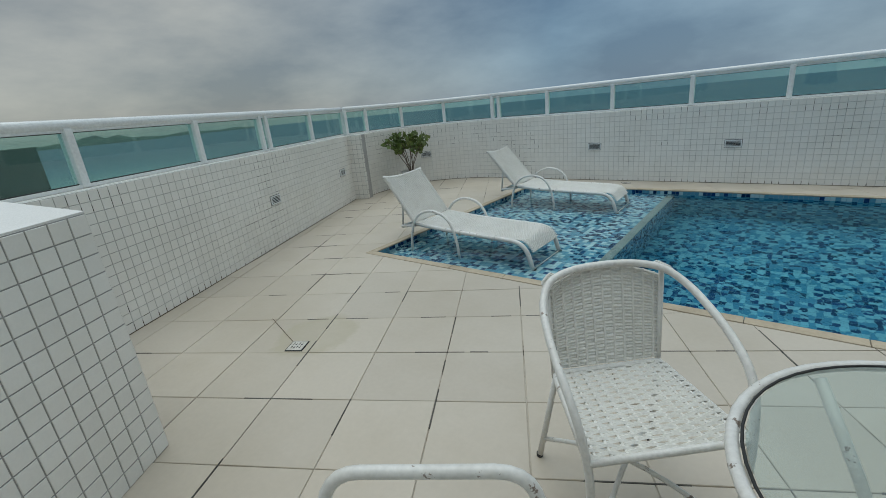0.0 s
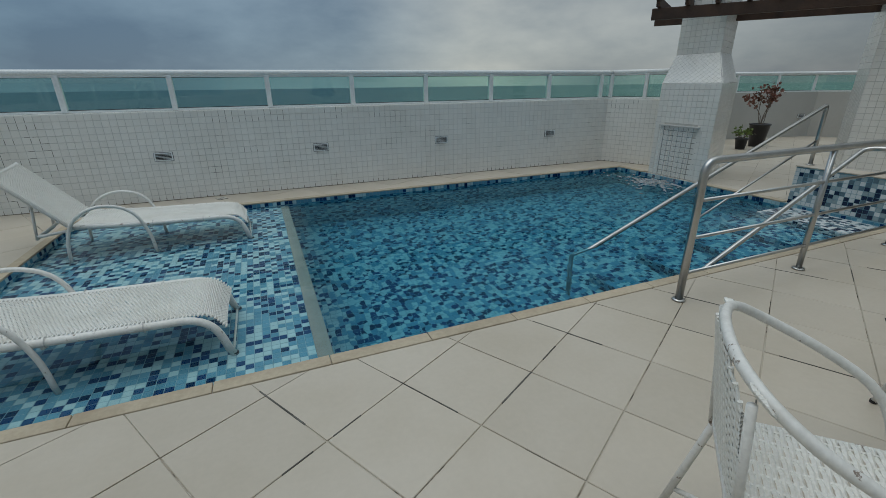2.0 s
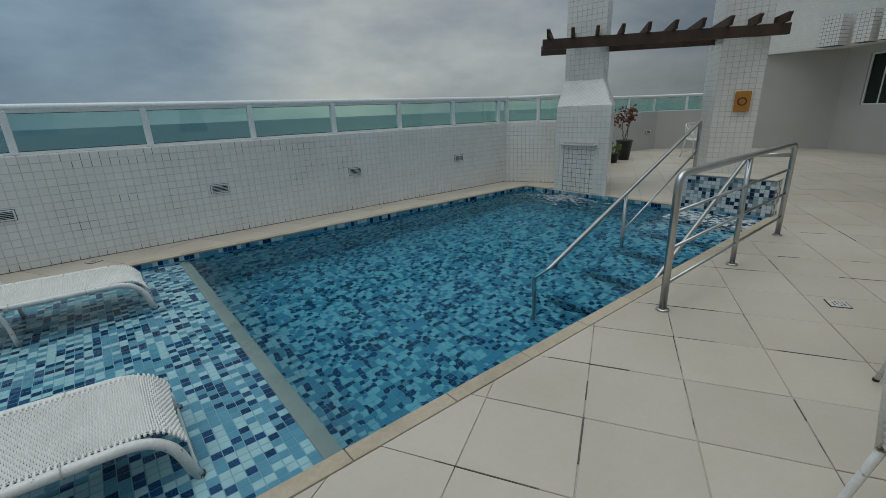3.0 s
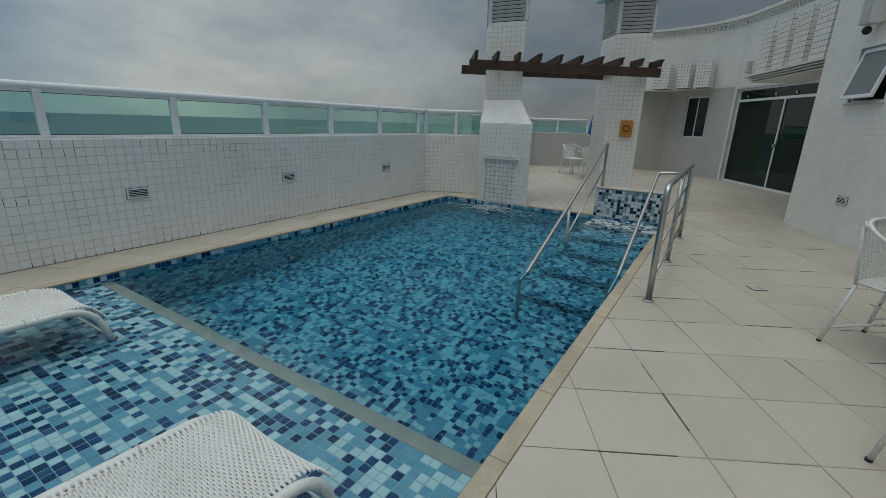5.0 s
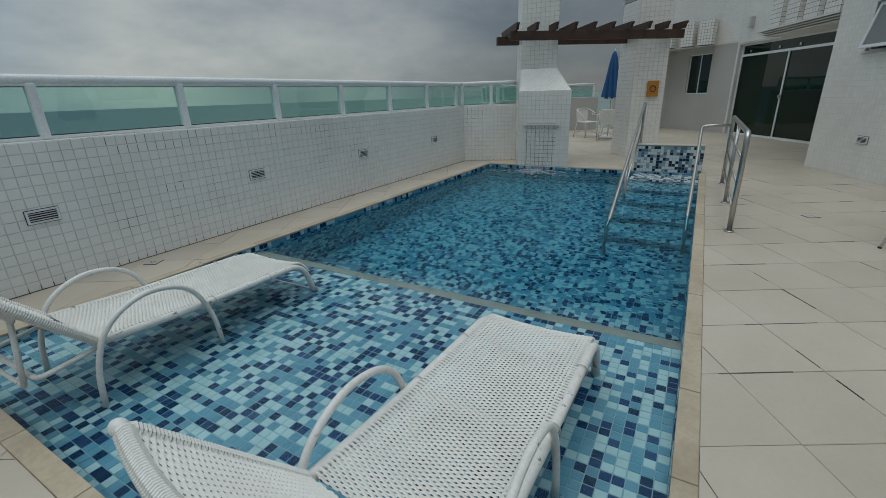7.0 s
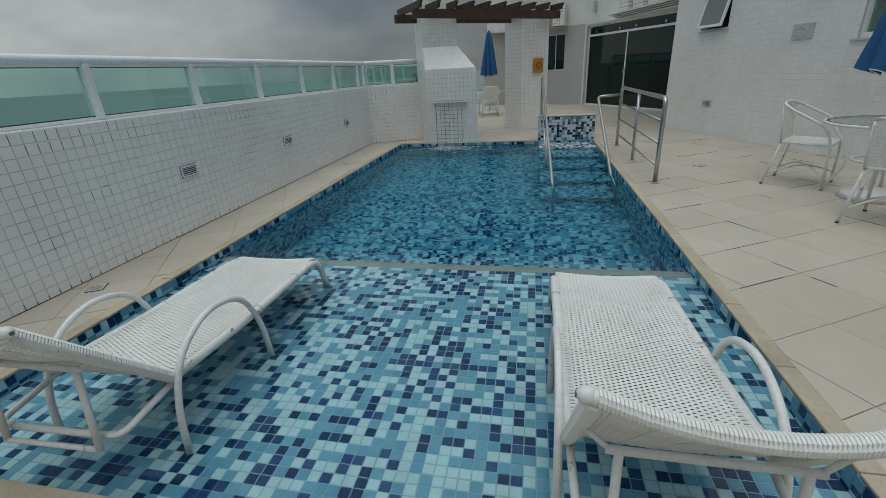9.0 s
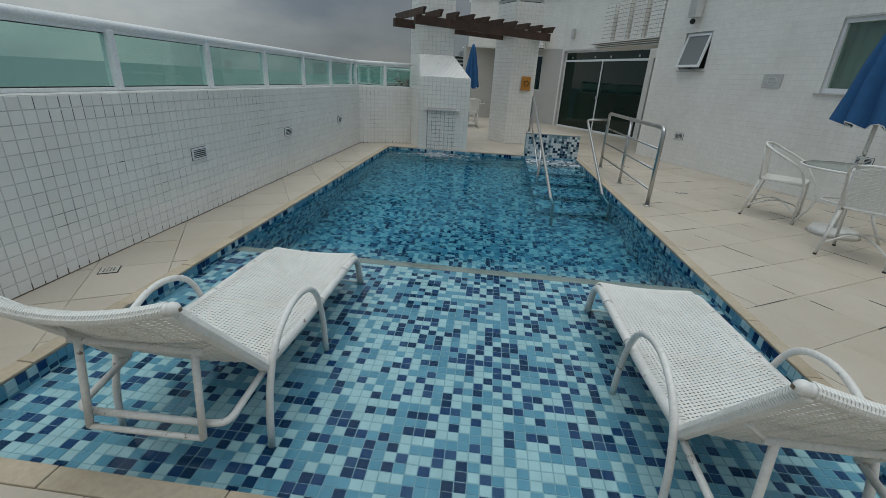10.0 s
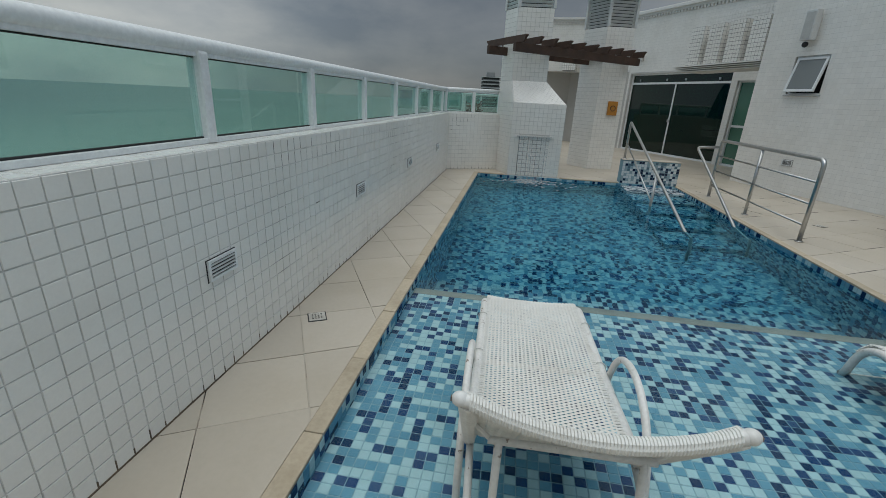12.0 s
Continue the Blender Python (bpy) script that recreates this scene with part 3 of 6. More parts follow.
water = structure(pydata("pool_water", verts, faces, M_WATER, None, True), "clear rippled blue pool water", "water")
water.visible_shadow = False


# ---------------------------------------------------------------- parapets with glass balustrades
def parapet(name, p0, p1, flip, label, z1=WALL_TOP, thick=0.3, tiles=True, skip=(), single=None, grout=None):
    m, n_len = wall_frame(p0, p1, flip)
    ob = structure(mesh_object(name, wall_body(m, n_len, -0.02, z1, thick), grout or M_GROUT), label, "wall")
    if tiles:
        tile_sheet("tile", m, 0.0, n_len, 0.0, z1, M_TILE, ob, skip=skip, single=single, joint=0.004, upright=None if grout else 0.003)
        rj = random.Random(name + str(round(n_len, 2)))
        bm = box_mesh((0.002, 0.001, -0.004), (n_len - 0.002, 0.008, 0.006), m, 0.002)
        cols = max(1, round(n_len / PITCH))
        for k in range(1, cols):
            if rj.random() < 0.78:
                s = k * n_len / cols
                w = rj.uniform(0.002, 0.0042)
                add_box(bm, (s - w, 0.0008, 0.0), (s + w, 0.0046, rj.uniform(0.018, 0.055)), m)
        part("base_joint", bm, M_DIRT, ob, "dirty brown joint along the wall foot")
        bm = bmesh.new()
        rows = max(1, round(z1 / PITCH))
        for k in range(1, cols):
            for j in range(rows):
                s, z = k * n_len / cols, j * z1 / rows
                patch = noise.noise(Vector((s * 0.9, z * 1.6, n_len))) + (0.30 if j >= rows - 2 else 0.0)
                if patch > 0.42 and rj.random() < 0.55:
                    if rj.random() < 0.5 or j >= rows - 2:
                        add_box(bm, (s - 0.0022, 0.0008, z + 0.004), (s + 0.0022, 0.0034, z + rj.uniform(0.05, 0.078)), m)
                    else:
                        add_box(bm, (s, 0.0008, z - 0.0022), (s + rj.uniform(0.04, 0.078), 0.0034, z + 0.0022), m)
        if len(bm.verts):
            tagged(part("mould_stains", bm, M_MOULD, ob, "black mould in the joints"), kind="stuff")
        top = m @ Matrix(((1, 0, 0, 0), (0, 0, 1, -thick), (0, 1, 0, z1), (0, 0, 0, 1)))
        tile_sheet("tile", top, 0.0, n_len, 0.0, thick, M_TILE, ob)
    return ob, m, n_len


def balustrade(posts, label, double=()):
    """Posts at plan points, a pane between each two, a channel below and a round rail on top."""
    z0, z1 = WALL_TOP + 0.005, 1.562
    root = empty("glass_balustrade", pose(posts[0][0], posts[0][1], z0), label, "balustrade")
    inv = root.matrix_basis.inverted()
    for i, (x, y) in enumerate(posts):
        a, b = posts[max(0, i - 1)], posts[min(len(posts) - 1, i + 1)]
        ang = math.degrees(math.atan2(b[1] - a[1], b[0] - a[0]))
        part("post", box_mesh((-0.032, -0.04, z0), (0.032, 0.04, z1), inv @ pose(x, y, 0, 0, 0, ang), 0.014), M_ALU, root)
        if i in double:
            part("post", box_mesh((0.11, -0.04, z0), (0.170, 0.04, z1), inv @ pose(x, y, 0, 0, 0, ang), 0.014), M_ALU, root)
    for (x0, y0), (x1, y1) in zip(posts, posts[1:]):
        m, n_len = wall_frame((x0, y0), (x1, y1))
        pane = part("pane", box_mesh((0.03, -0.005, z0 + 0.028), (n_len - 0.03, 0.005, z1 - 0.031), inv @ m), M_RAILGLASS, root, "green tinted glass pane")
        pane.visible_shadow = False
        part("gasket", box_mesh((0.03, -0.007, z0 + 0.024), (n_len - 0.03, 0.007, z0 + 0.033), inv @ m), M_RUBBER, root)
        part("gasket", box_mesh((0.03, -0.007, z1 - 0.034), (n_len - 0.03, 0.007, z1 - 0.029), inv @ m), M_RUBBER, root)
        part("channel", box_mesh((0.028, -0.022, z1 - 0.0285), (n_len - 0.028, 0.022, z1 - 0.004), inv @ m, 0.003), M_ALU, root)
        part("channel", box_mesh((0.028, -0.03, z0), (n_len - 0.028, 0.03, z0 + 0.025), inv @ m, 0.003), M_ALU, root)
    line = []
    for i, (x, y) in enumerate(posts):
        line.append(inv @ Vector((x, y, z1 + 0.022)))
    part("top_rail", tube_mesh(rounded(line, 0.25, 4), 0.039, 14), M_ALU, root, "", True)
    return root


wall_sea, m_sea, len_sea = parapet("wall_sea", (5.28, SEA_Y), (-4.05, SEA_Y), False, "white mosaic-tiled parapet along the sea side with stained joints", single=(6.38, 8.08))
PX = [(-1.73 + 1.157 * k, 8.09) for k in range(-2, 7)]
balustrade([(x, y) for x, y in PX] + [(5.42, 8.05)], "white aluminium balustrade with green glass panes on the sea parapet", (0,))

# rounded corner by the planter
curve = [(-4.05, SEA_Y), (-4.45, 7.86), (-4.85, 7.68), (-5.18, 7.42), (-5.42, 7.06), (-5.52, 6.6), (-5.50, 6.1), (-5.40, 5.66)]
for a, b in zip(curve, curve[1:]):
    parapet("wall_corner", a, b, False, "curved white tiled parapet corner behind the potted bush")
balustrade([(-4.06, 8.09), (-5.05, 7.8), (-5.62, 7.1), (-5.70, 6.2), (-5.72, 5.72)], "white aluminium balustrade round the curved parapet corner")

# diagonal parapet and pilaster
L0, L1 = Vector((-5.57, 5.64)), Vector((-3.005, 0.72))
wall_diag, m_diag, len_diag = parapet("wall_diagonal", L0, L1, False, "white mosaic-tiled diagonal parapet with grey joints", single=(3.87, 9), grout=M_GROUT_MID)
ud = (L1 - L0).normalized()
nd = Vector((-ud.y, ud.x))
bm = bmesh.new()
m, n_len = wall_frame((-5.28, 5.62), (-5.60, 5.50))
add_box(bm, (0, -0.2, -0.02), (n_len, 0, WALL_TOP), m)
pil = structure(mesh_object("wall_pilaster", bm, M_GROUT_GREY), "white tiled pilaster projecting from the parapet", "wall")
tile_sheet("tile", m, 0, n_len, 0, WALL_TOP, M_TILE, pil)
m, n_len = wall_frame((-5.36, 5.80), (-5.28, 5.62))
tile_sheet("tile", m, 0, n_len, 0, WALL_TOP, M_TILE, pil)
dp = [L0 + ud * s - nd * 0.16 for s in (-0.15, 1.12, 2.32, 3.58, 4.86, 5.5)]
balustrade([(p.x, p.y) for p in dp], "white aluminium balustrade with green glass on the diagonal parapet", (2,))

# low wall beside the start of the walk
pier = [(-1.60, 0.83), (-0.50, -0.80), (-2.4, -1.5), (-3.02, 0.70)]
bm = bmesh.new()
prism(bm, pier, -0.02, 1.18)
wall_pier = structure(mesh_object("wall_low", bm, M_GROUT_GREY), "low white tiled wall with broad grey joints", "wall")
m, n_len = wall_frame(pier[1], pier[0], True)
tile_sheet("tile", m, 0, n_len, 0, 1.18, M_TILE, wall_pier, pitch=0.0843, single=(n_len - 19.5 * 0.0843, 9))
m, n_len = wall_frame(pier[3], pier[0], False)
tile_sheet("tile", m, 0, n_len, 0, 1.18, M_TILE, wall_pier, pitch=0.0843)
bm = bmesh.new()
prism(bm, [(x * 0.996 - 0.007, y) for x, y in pier], 1.181, 1.190)
part("cap_stone", bm, M_PLASTER, wall_pier, "smooth white cap")

# short parapet between the sea wall and the grill
parapet("wall_far_end", (5.78, 6.86), (5.28, SEA_Y), False, "white tiled parapet at the far end of the pool")
balustrade([(5.44, 8.06), (5.72, 7.5), (5.97, 6.98)], "white aluminium balustrade at the far pool end")

# terrace beyond the grill
far_line = [(13.9, 6.9), (12.9, 8.6), (9.5, 9.3), (6.1, 7.2)]
for a, b in zip(far_line, far_line[1:]):
    ob, m, n_len = parapet("wall_beyond", a, b, False, "parapet of the terrace beyond the grill, shade in its grey", tiles=False)
    # the shade on this parapet is put into its grey
    ob.data.materials[0] = M_SHADE_POT_GREY
balustrade([(13.95, 7.1), (13.45, 8.0), (12.9, 8.75), (11.8, 9.0), (10.6, 9.25), (9.5, 9.45), (8.6, 8.9), (7.8, 8.4), (6.9, 7.85)], "white aluminium balustrade of the terrace beyond")

# ---------------------------------------------------------------- house
A0, A1 = (-1.6, -1.205), (6.55, 1.868)
m_A, len_A = wall_frame(A0, A1)
sA = lambda x: (x - A0[0]) / (A1[0] - A0[0]) * len_A
win1, win2 = (sA(5.27), sA(5.86), 1.76, 2.42), (sA(2.0), sA(3.25), 1.46, 2.40)
wall_A = structure(mesh_object("wall_house", wall_body(m_A, len_A, -0.02, 4.6, 0.22, (win1, win2)), M_GROUT_PALE), "white mosaic-tiled house wall with two windows", "wall")
tile_sheet("tile", m_A, 0, len_A, 0, 4.6, M_TILE, wall_A, joint=0.0026, upright=0.0011, depth=0.0014, jitter=0.0003, skip=(win1, win2))

D0, D1 = (13.05, 2.93), (7.6, -0.1)
m_D, len_D = wall_frame(D1, D0)
sD = lambda x: (D1[0] - x) / (D1[0] - D0[0]) * len_D
door_open = (sD(9.66), sD(12.95), 0.0, 2.47)
side_open = (sD(8.1), sD(9.50), 0.0, 2.2)
wall_D = structure(mesh_object("wall_doors", wall_body(m_D, len_D, -0.02, 4.2, 0.25, (door_open, side_open)), M_GROUT_PALE), "white tiled facade wall with a wide glass door", "wall")
tile_sheet("tile", m_D, 0, len_D, 2.6, 4.2, M_TILE, wall_D, joint=0.0026, upright=0.0011, depth=0.0014, jitter=0.0003)
tile_sheet("tile", m_D, 0, len_D, 0.0, 2.6, M_TILE, wall_D, joint=0.0026, upright=0.0011, depth=0.0014, jitter=0.0003, skip=(door_open, side_open))

R0, R1, R2 = (13.05, 2.93), (14.8, 4.7), (14.15, 6.4)
m_R, len_R = wall_frame(R0, R1)
wopen = (0.85, 1.75, 1.15, 2.35)
# recess walls: shade under the overhang is painted in as greyer plaster
wall_R = structure(mesh_object("wall_recess", wall_body(m_R, len_R, -0.02, 2.6, 0.2, (wopen,)), M_SHADE_POT_GREY), "plastered recess wall, greyed for shade, with a dark window", "wall")
m_R2, len_R2 = wall_frame(R1, R2)
wall_R2 = structure(mesh_object("wall_recess_side", wall_body(m_R2, len_R2, -0.02, 2.6, 0.2), M_SHADE_POT_GREY), "plastered side wall of the recess, greyed for shade", "wall")

up = [(13.05, 2.93), (13.55, 3.45), (13.9, 4.15), (14.1, 4.9), (14.15, 5.6), (14.1, 6.3)]
for a, b in zip(up, up[1:]):
    m, n_len = wall_frame(a, b)
    ob = structure(mesh_object("wall_upper", wall_body(m, n_len, 2.6, 4.2, 0.25), M_GROUT_PALE), "curved white tiled upper facade", "wall")
    tile_sheet("tile", m, 0, n_len, 2.6, 4.2, M_TILE, ob, joint=0.0026, upright=0.0011, depth=0.0014, jitter=0.0003)
bm = bmesh.new()
prism(bm, [*up, (15.2, 6.6), (15.2, 4.2)], 2.55, 2.61)
structure(mesh_object("ceiling", bm, M_PLASTER), "white soffit over the recess", "ceiling")

# cornice along the roof edge
edge = [D1, D0, *up[1:]]
bm = bmesh.new()
for k, (off, z0, z1) in enumerate(((0.05, 4.2, 4.27), (0.11, 4.27, 4.34))):
    for a, b in zip(edge, edge[1:]):
        m, n_len = wall_frame(a, b)
        add_box(bm, (-0.02, -0.25, z0), (n_len + 0.02, off, z1), m)
for a, b in zip(edge, edge[1:]):
    m, n_len = wall_frame(a, b)
    for k in range(int(n_len / 0.11)):
        add_box(bm, (0.02 + k * 0.11, 0.0, 4.13), (0.075 + k * 0.11, 0.045, 4.199), m)
structure(mesh_object("trim_cornice", bm, M_PLASTER), "white moulded cornice along the roof edge", "cornice")
# rooms behind the glass and a roof, to close the house
bm = bmesh.new()
prism(bm, [(16, 6.5), (16, -6), (-1.6, -6), (-1.6, -1.5), (6.5, 1.6), (7.7, -0.3), (13.2, 2.75), (15.05, 4.6)], 4.30, 4.45)
structure(mesh_object("ceiling_roof", bm, M_PLASTER), "flat white roof slab of the house", "roof")
bm = bmesh.new()
m, n_len = wall_frame((7.9, -3.6), (15.5, 0.6))
add_box(bm, (-1, -0.2, 0), (n_len + 1, 0, 4.3), m)
structure(mesh_object("wall_room", bm, M_PLASTER), "dim plaster wall inside the house", "wall")

# ---------------------------------------------------------------- floor tiles, coping, drains
TA, TP = radians(29.4), 0.470
t1, t2 = Vector((math.cos(TA), math.sin(TA))), Vector((-math.sin(TA), math.cos(TA)))
PH1, PH2 = -0.168 + 0.235, -0.0096 + 0.235
kx0, kx1, ky0, ky1 = POOL_X0 - COPE, POOL_X1 + 0.10, POOL_Y0 - COPE, POOL_Y1 + COPE
room = [(-5.75, 7.3), (-4.6, 8.0), (5.5, 8.1), (9.6, 9.5), (13, 8.8), (15, 6), (15, 4.6), (13.2, 2.8), (9.5, 0.8), (6.6, 1.7), (-1.7, -1.4), (-3.2, 0.6), (-5.8, 5.6)]


def inside(p, poly):
    c = False
    for a, b in zip(poly, poly[1:] + poly[:1]):
        if (a[1] > p[1]) != (b[1] > p[1]) and p[0] < (b[0] - a[0]) * (p[1] - a[1]) / (b[1] - a[1]) + a[0]:
            c = not c
    return c


h = TP / 2 - 0.0025
bm = box_mesh((-h, -h, -0.012), (h, h, 0.0))
bmesh.ops.bevel(bm, geom=[e for e in bm.edges if all(v.co.z > -0.001 for v in e.verts)], offset=0.0025, segments=1, affect="EDGES")
tile_me = bpy.data.meshes.new("floor_tile")
bm.to_mesh(tile_me)
bm.free()
tile_me.materials.append(M_FLOOR)
rest_v, rest_f, singles = [], [], 0
dirt = bmesh.new()
rt = random.Random(4)


def rest_prism(poly, dz):
    b, n = len(rest_v), len(poly)
    rest_v.extend([(x, y, -0.012) for x, y in poly] + [(x, y, dz) for x, y in poly])
    rest_f.append(tuple(range(b + n, b + 2 * n)))
    for i in range(n):
        rest_f.append((b + i, b + (i + 1) % n, b + n + (i + 1) % n, b + n + i))


def clip_line(poly, p0, p1):
    """The part of a plan polygon on the terrace side of a line."""
    side = lambda q: (p1[0] - p0[0]) * (q[1] - p0[1]) - (p1[1] - p0[1]) * (q[0] - p0[0])
    ref, out = side((-1, 3)), []
    for a, b in zip(poly, poly[1:] + poly[:1]):
        sa, sb = side(a) * ref, side(b) * ref
        if sa >= 0:
            out.append(a)
        if (sa >= 0) != (sb >= 0):
            k = sa / (sa - sb)
            out.append((a[0] + (b[0] - a[0]) * k, a[1] + (b[1] - a[1]) * k))
    return out


back = -nd * 0.12
edges = [((L0 + back), (L1 + back), lambda c: c.x < -2.6 and c.y < 6.0), ((-4, 8.05), (5, 8.05), lambda c: -4.4 < c.x < 5.1 and c.y > 7.0)]
for a, b in zip(curve, curve[1:]):
    off = (Vector((b[1] - a[1], a[0] - b[0]))).normalized() * 0.12
    off = off if off.dot(Vector((-1, 3)) - Vector(a)) < 0 else -off
    edges.append((Vector(a) + off, Vector(b) + off, lambda c: c.x < -3.7 and c.y > 5.2))


for i in range(-40, 45):
    for j in range(-40, 45):
        c = t1 * (PH1 + i * TP) + t2 * (PH2 + j * TP)
        if not inside((c.x, c.y), room) and not any(inside((c.x + dx, c.y + dy), room) for dx in (-0.3, 0.3) for dy in (-0.3, 0.3)):
            continue
        poly = [tuple(c + t1 * a + t2 * b) for a, b in ((-h, -h), (h, -h), (h, h), (-h, h))]
        dz = rt.uniform(-0.0012, 0.0012)
        cut_any = False
        for a, b, near in edges:
            if near(c) and len(poly) > 2:
                q = clip_line(poly, a, b)
                cut_any = cut_any or len(q) != len(poly) or q != poly
                poly = q
        if len(poly) < 3:
            continue
        xs, ys = [p[0] for p in poly], [p[1] for p in poly]
        if max(xs) > kx0 and min(xs) < kx1 and max(ys) > ky0 and min(ys) < ky1:
            a = clip(poly, 1, ky0, True)
            if len(a) > 2:
                rest_prism(a, dz)
            b = clip(poly, 1, ky1, False)
            if len(b) > 2:
                rest_prism(b, dz)
            mid = clip(clip(poly, 1, ky0, False), 1, ky1, True) if len(clip(poly, 1, ky0, False)) > 2 else []
            for lim, low in ((kx0, True), (kx1, False)):
                q = clip(mid, 0, lim, low) if len(mid) > 2 else []
                if len(q) > 2:
                    rest_prism(q, dz)
        elif c.x < 5.0 and singles < 300 and not cut_any:
            ob = new("floor_tile", tile_me)
            ob.matrix_basis = pose(c.x, c.y, dz, rt.uniform(-0.15, 0.15), rt.uniform(-0.15, 0.15), 29.4 + rt.uniform(-0.1, 0.1))
            ob.parent = floor
            singles += 1
            for along, across in ((t1, t2), (t2, t1)):
                if rt.random() < 0.34:            # black grime packed in part of a joint
                    a0 = rt.uniform(-0.5, 0.2) * TP
                    mid_j = c + across * (TP / 2) + along * a0
                    ang = math.degrees(math.atan2(along.y, along.x))
                    add_box(dirt, (0, -rt.uniform(0.0022, 0.0042), -0.004), (rt.uniform(0.10, 0.45), rt.uniform(0.0022, 0.0042), 0.0016), pose(mid_j.x, mid_j.y, 0, 0, 0, ang + rt.uniform(-0.3, 0.3)))
        else:
            rest_prism(poly, dz)
tagged(part("joint_dirt", dirt, M_MOULD, floor, "black grime in the joints"), kind="stuff")
tagged(pydata("floor_tile_rest", rest_v, rest_f, M_FLOOR_REST, floor), kind="stuff")

# coping stones, laid end to end
coping = structure(new("trim_coping"), "worn sand-coloured stone coping round the pool", "coping")


def cope_run(p0, p1, width, side):
    m, n_len = wall_frame(p0, p1)
    n = max(1, round(n_len / 0.6))
    for k in range(n):
        a, b = n_len * k / n + 0.002, n_len * (k + 1) / n - 0.002
        dz = rt.uniform(-0.002, 0.002)
        part("coping_stone", box_mesh((a, min(0, side * width), -0.03), (b, max(0, side * width), 0.006 + dz), m, 0.006), M_COPING, coping)


cope_run((kx0, POOL_Y0), (kx1, POOL_Y0), COPE - 0.003, -1)
cope_run((kx0, POOL_Y1), (kx1, POOL_Y1), COPE - 0.003, 1)
cope_run((POOL_X0, POOL_Y0 + 0.002), (POOL_X0, POOL_Y1 - 0.002), COPE - 0.003, 1)
cope_run((POOL_X1, 4.5), (POOL_X1, 5.62), 0.097, -1)
cope_run((POOL_X1, 6.72), (POOL_X1, POOL_Y1 - 0.002), 0.097, -1)

# near row of shelf mosaic as single pieces
bm = box_mesh((-PT / 2 + 0.002, -PT / 2 + 0.002, 0), (PT / 2 - 0.002, PT / 2 - 0.002, 0.003))
mos = bpy.data.meshes.new("mosaic_tile")
bm.to_mesh(mos)
bm.free()
mos.materials.append(M_POOL_ONE)
nrow = round((POOL_Y1 - POOL_Y0) / PT)
for i in range(piece_x):
    for j in range(nrow):
        ob = new("mosaic_tile", mos)
        ob.location = (POOL_X0 + (i + 0.5) * PT, POOL_Y0 + (j + 0.5) * (POOL_Y1 - POOL_Y0) / nrow, SHELF_Z + 0.0006)
        ob.parent = basin


M_GRATE = material("dull_steel_grate", two_scale((0.60, 0.58, 0.53), (0.40, 0.37, 0.31), 90, 14, 0.8), Metallic=0.3, Roughness=0.5)


def drain(x, y, ang, size=0.11):
    root = empty("floor_drain", pose(x, y, 0.002, 0, 0, ang), "square steel floor drain grate set in the deck tiles", "drain", "deck drains")
    s = size / 2
    part("frame", box_mesh((-s - 0.007, -s - 0.007, -0.01), (s + 0.007, s + 0.007, 0.0025), None, 0.002), M_DARK, root)
    plate = part("grate", box_mesh((-s, -s, 0.0), (s, s, 0.005), None, 0.002), M_GRATE, root)
    bm = bmesh.new()
    for k in range(4):
        for q in range(4):
            g = (size - 0.03) / 4
            disc(bm, (-s + 0.015 + (k + 0.5) * g, -s + 0.015 + (q + 0.5) * g, 0.0048), g * (0.34 if (k + q) % 2 else 0.22), 0.0006, 10)
    part("holes", bm, M_DARK, plate)


drain(-1.84, 1.74, 29.4)
cut = Vector((-1.84, 1.74)) + t2 * 0.07 - t1 * 0.07
part("cut_joint", box_mesh((0, -0.002, -0.002), (0.48, 0.002, 0.002), pose(cut.x, cut.y, 0, 0, 0, 29.4 + 135)), M_DIRT, floor, "dirty diagonal cut joint")
drain(2.65, 2.37, 29.4)
drain(-1.37, 7.73, 29.4, 0.105)


def louvre_light(m, group="wall lights"):
    """A recessed louvred step light: dark box, frame and slats; local y is out of the wall."""
    root = empty("wall_light", m, "white louvred step light set into the tiled wall", "wall light", group)
    w, hh = 0.105, 0.052
    part("backing", box_mesh((-w - 0.005, 0.004, -hh - 0.005), (w + 0.005, 0.007, hh + 0.005)), M_DARK, root)
    bm = bmesh.new()
    for lo, hi in (((-w, 0.005, hh - 0.014), (w, 0.018, hh)), ((-w, 0.005, -hh), (w, 0.018, -hh + 0.014)), ((-w, 0.005, -hh + 0.014), (-w + 0.014, 0.018, hh - 0.014)), ((w - 0.014, 0.005, -hh + 0.014), (w, 0.018, hh - 0.014))):
        add_box(bm, lo, hi)
    part("frame", bm, M_ALU, root)
    for k in range(4):
        z = -hh + 0.026 + k * 0.0175
        part("slat", box_mesh((-w + 0.014, -0.006, -0.0022), (w - 0.014, 0.005, 0.0022), pose(0, 0.013, z, -5)), M_ALU, root)


for x in (-1.96, 0.03, 1.93, 4.03):
    louvre_light(m_sea @ pose(5.28 - x, 0, 0.575))
for s in (0.56, 2.70):
    louvre_light(m_diag @ pose(s, 0, 0.56))
for x, z in ((5.45, 0.55), (2.42, 0.645)):
    louvre_light(m_A @ pose(sA(x), 0, z))
louvre_light(wall_frame(curve[3], curve[4])[0] @ pose(0.11, 0, 0.565))

louvre_light(wall_frame(far_line[1], far_line[2])[0] @ pose(0.36, 0, 0.53))


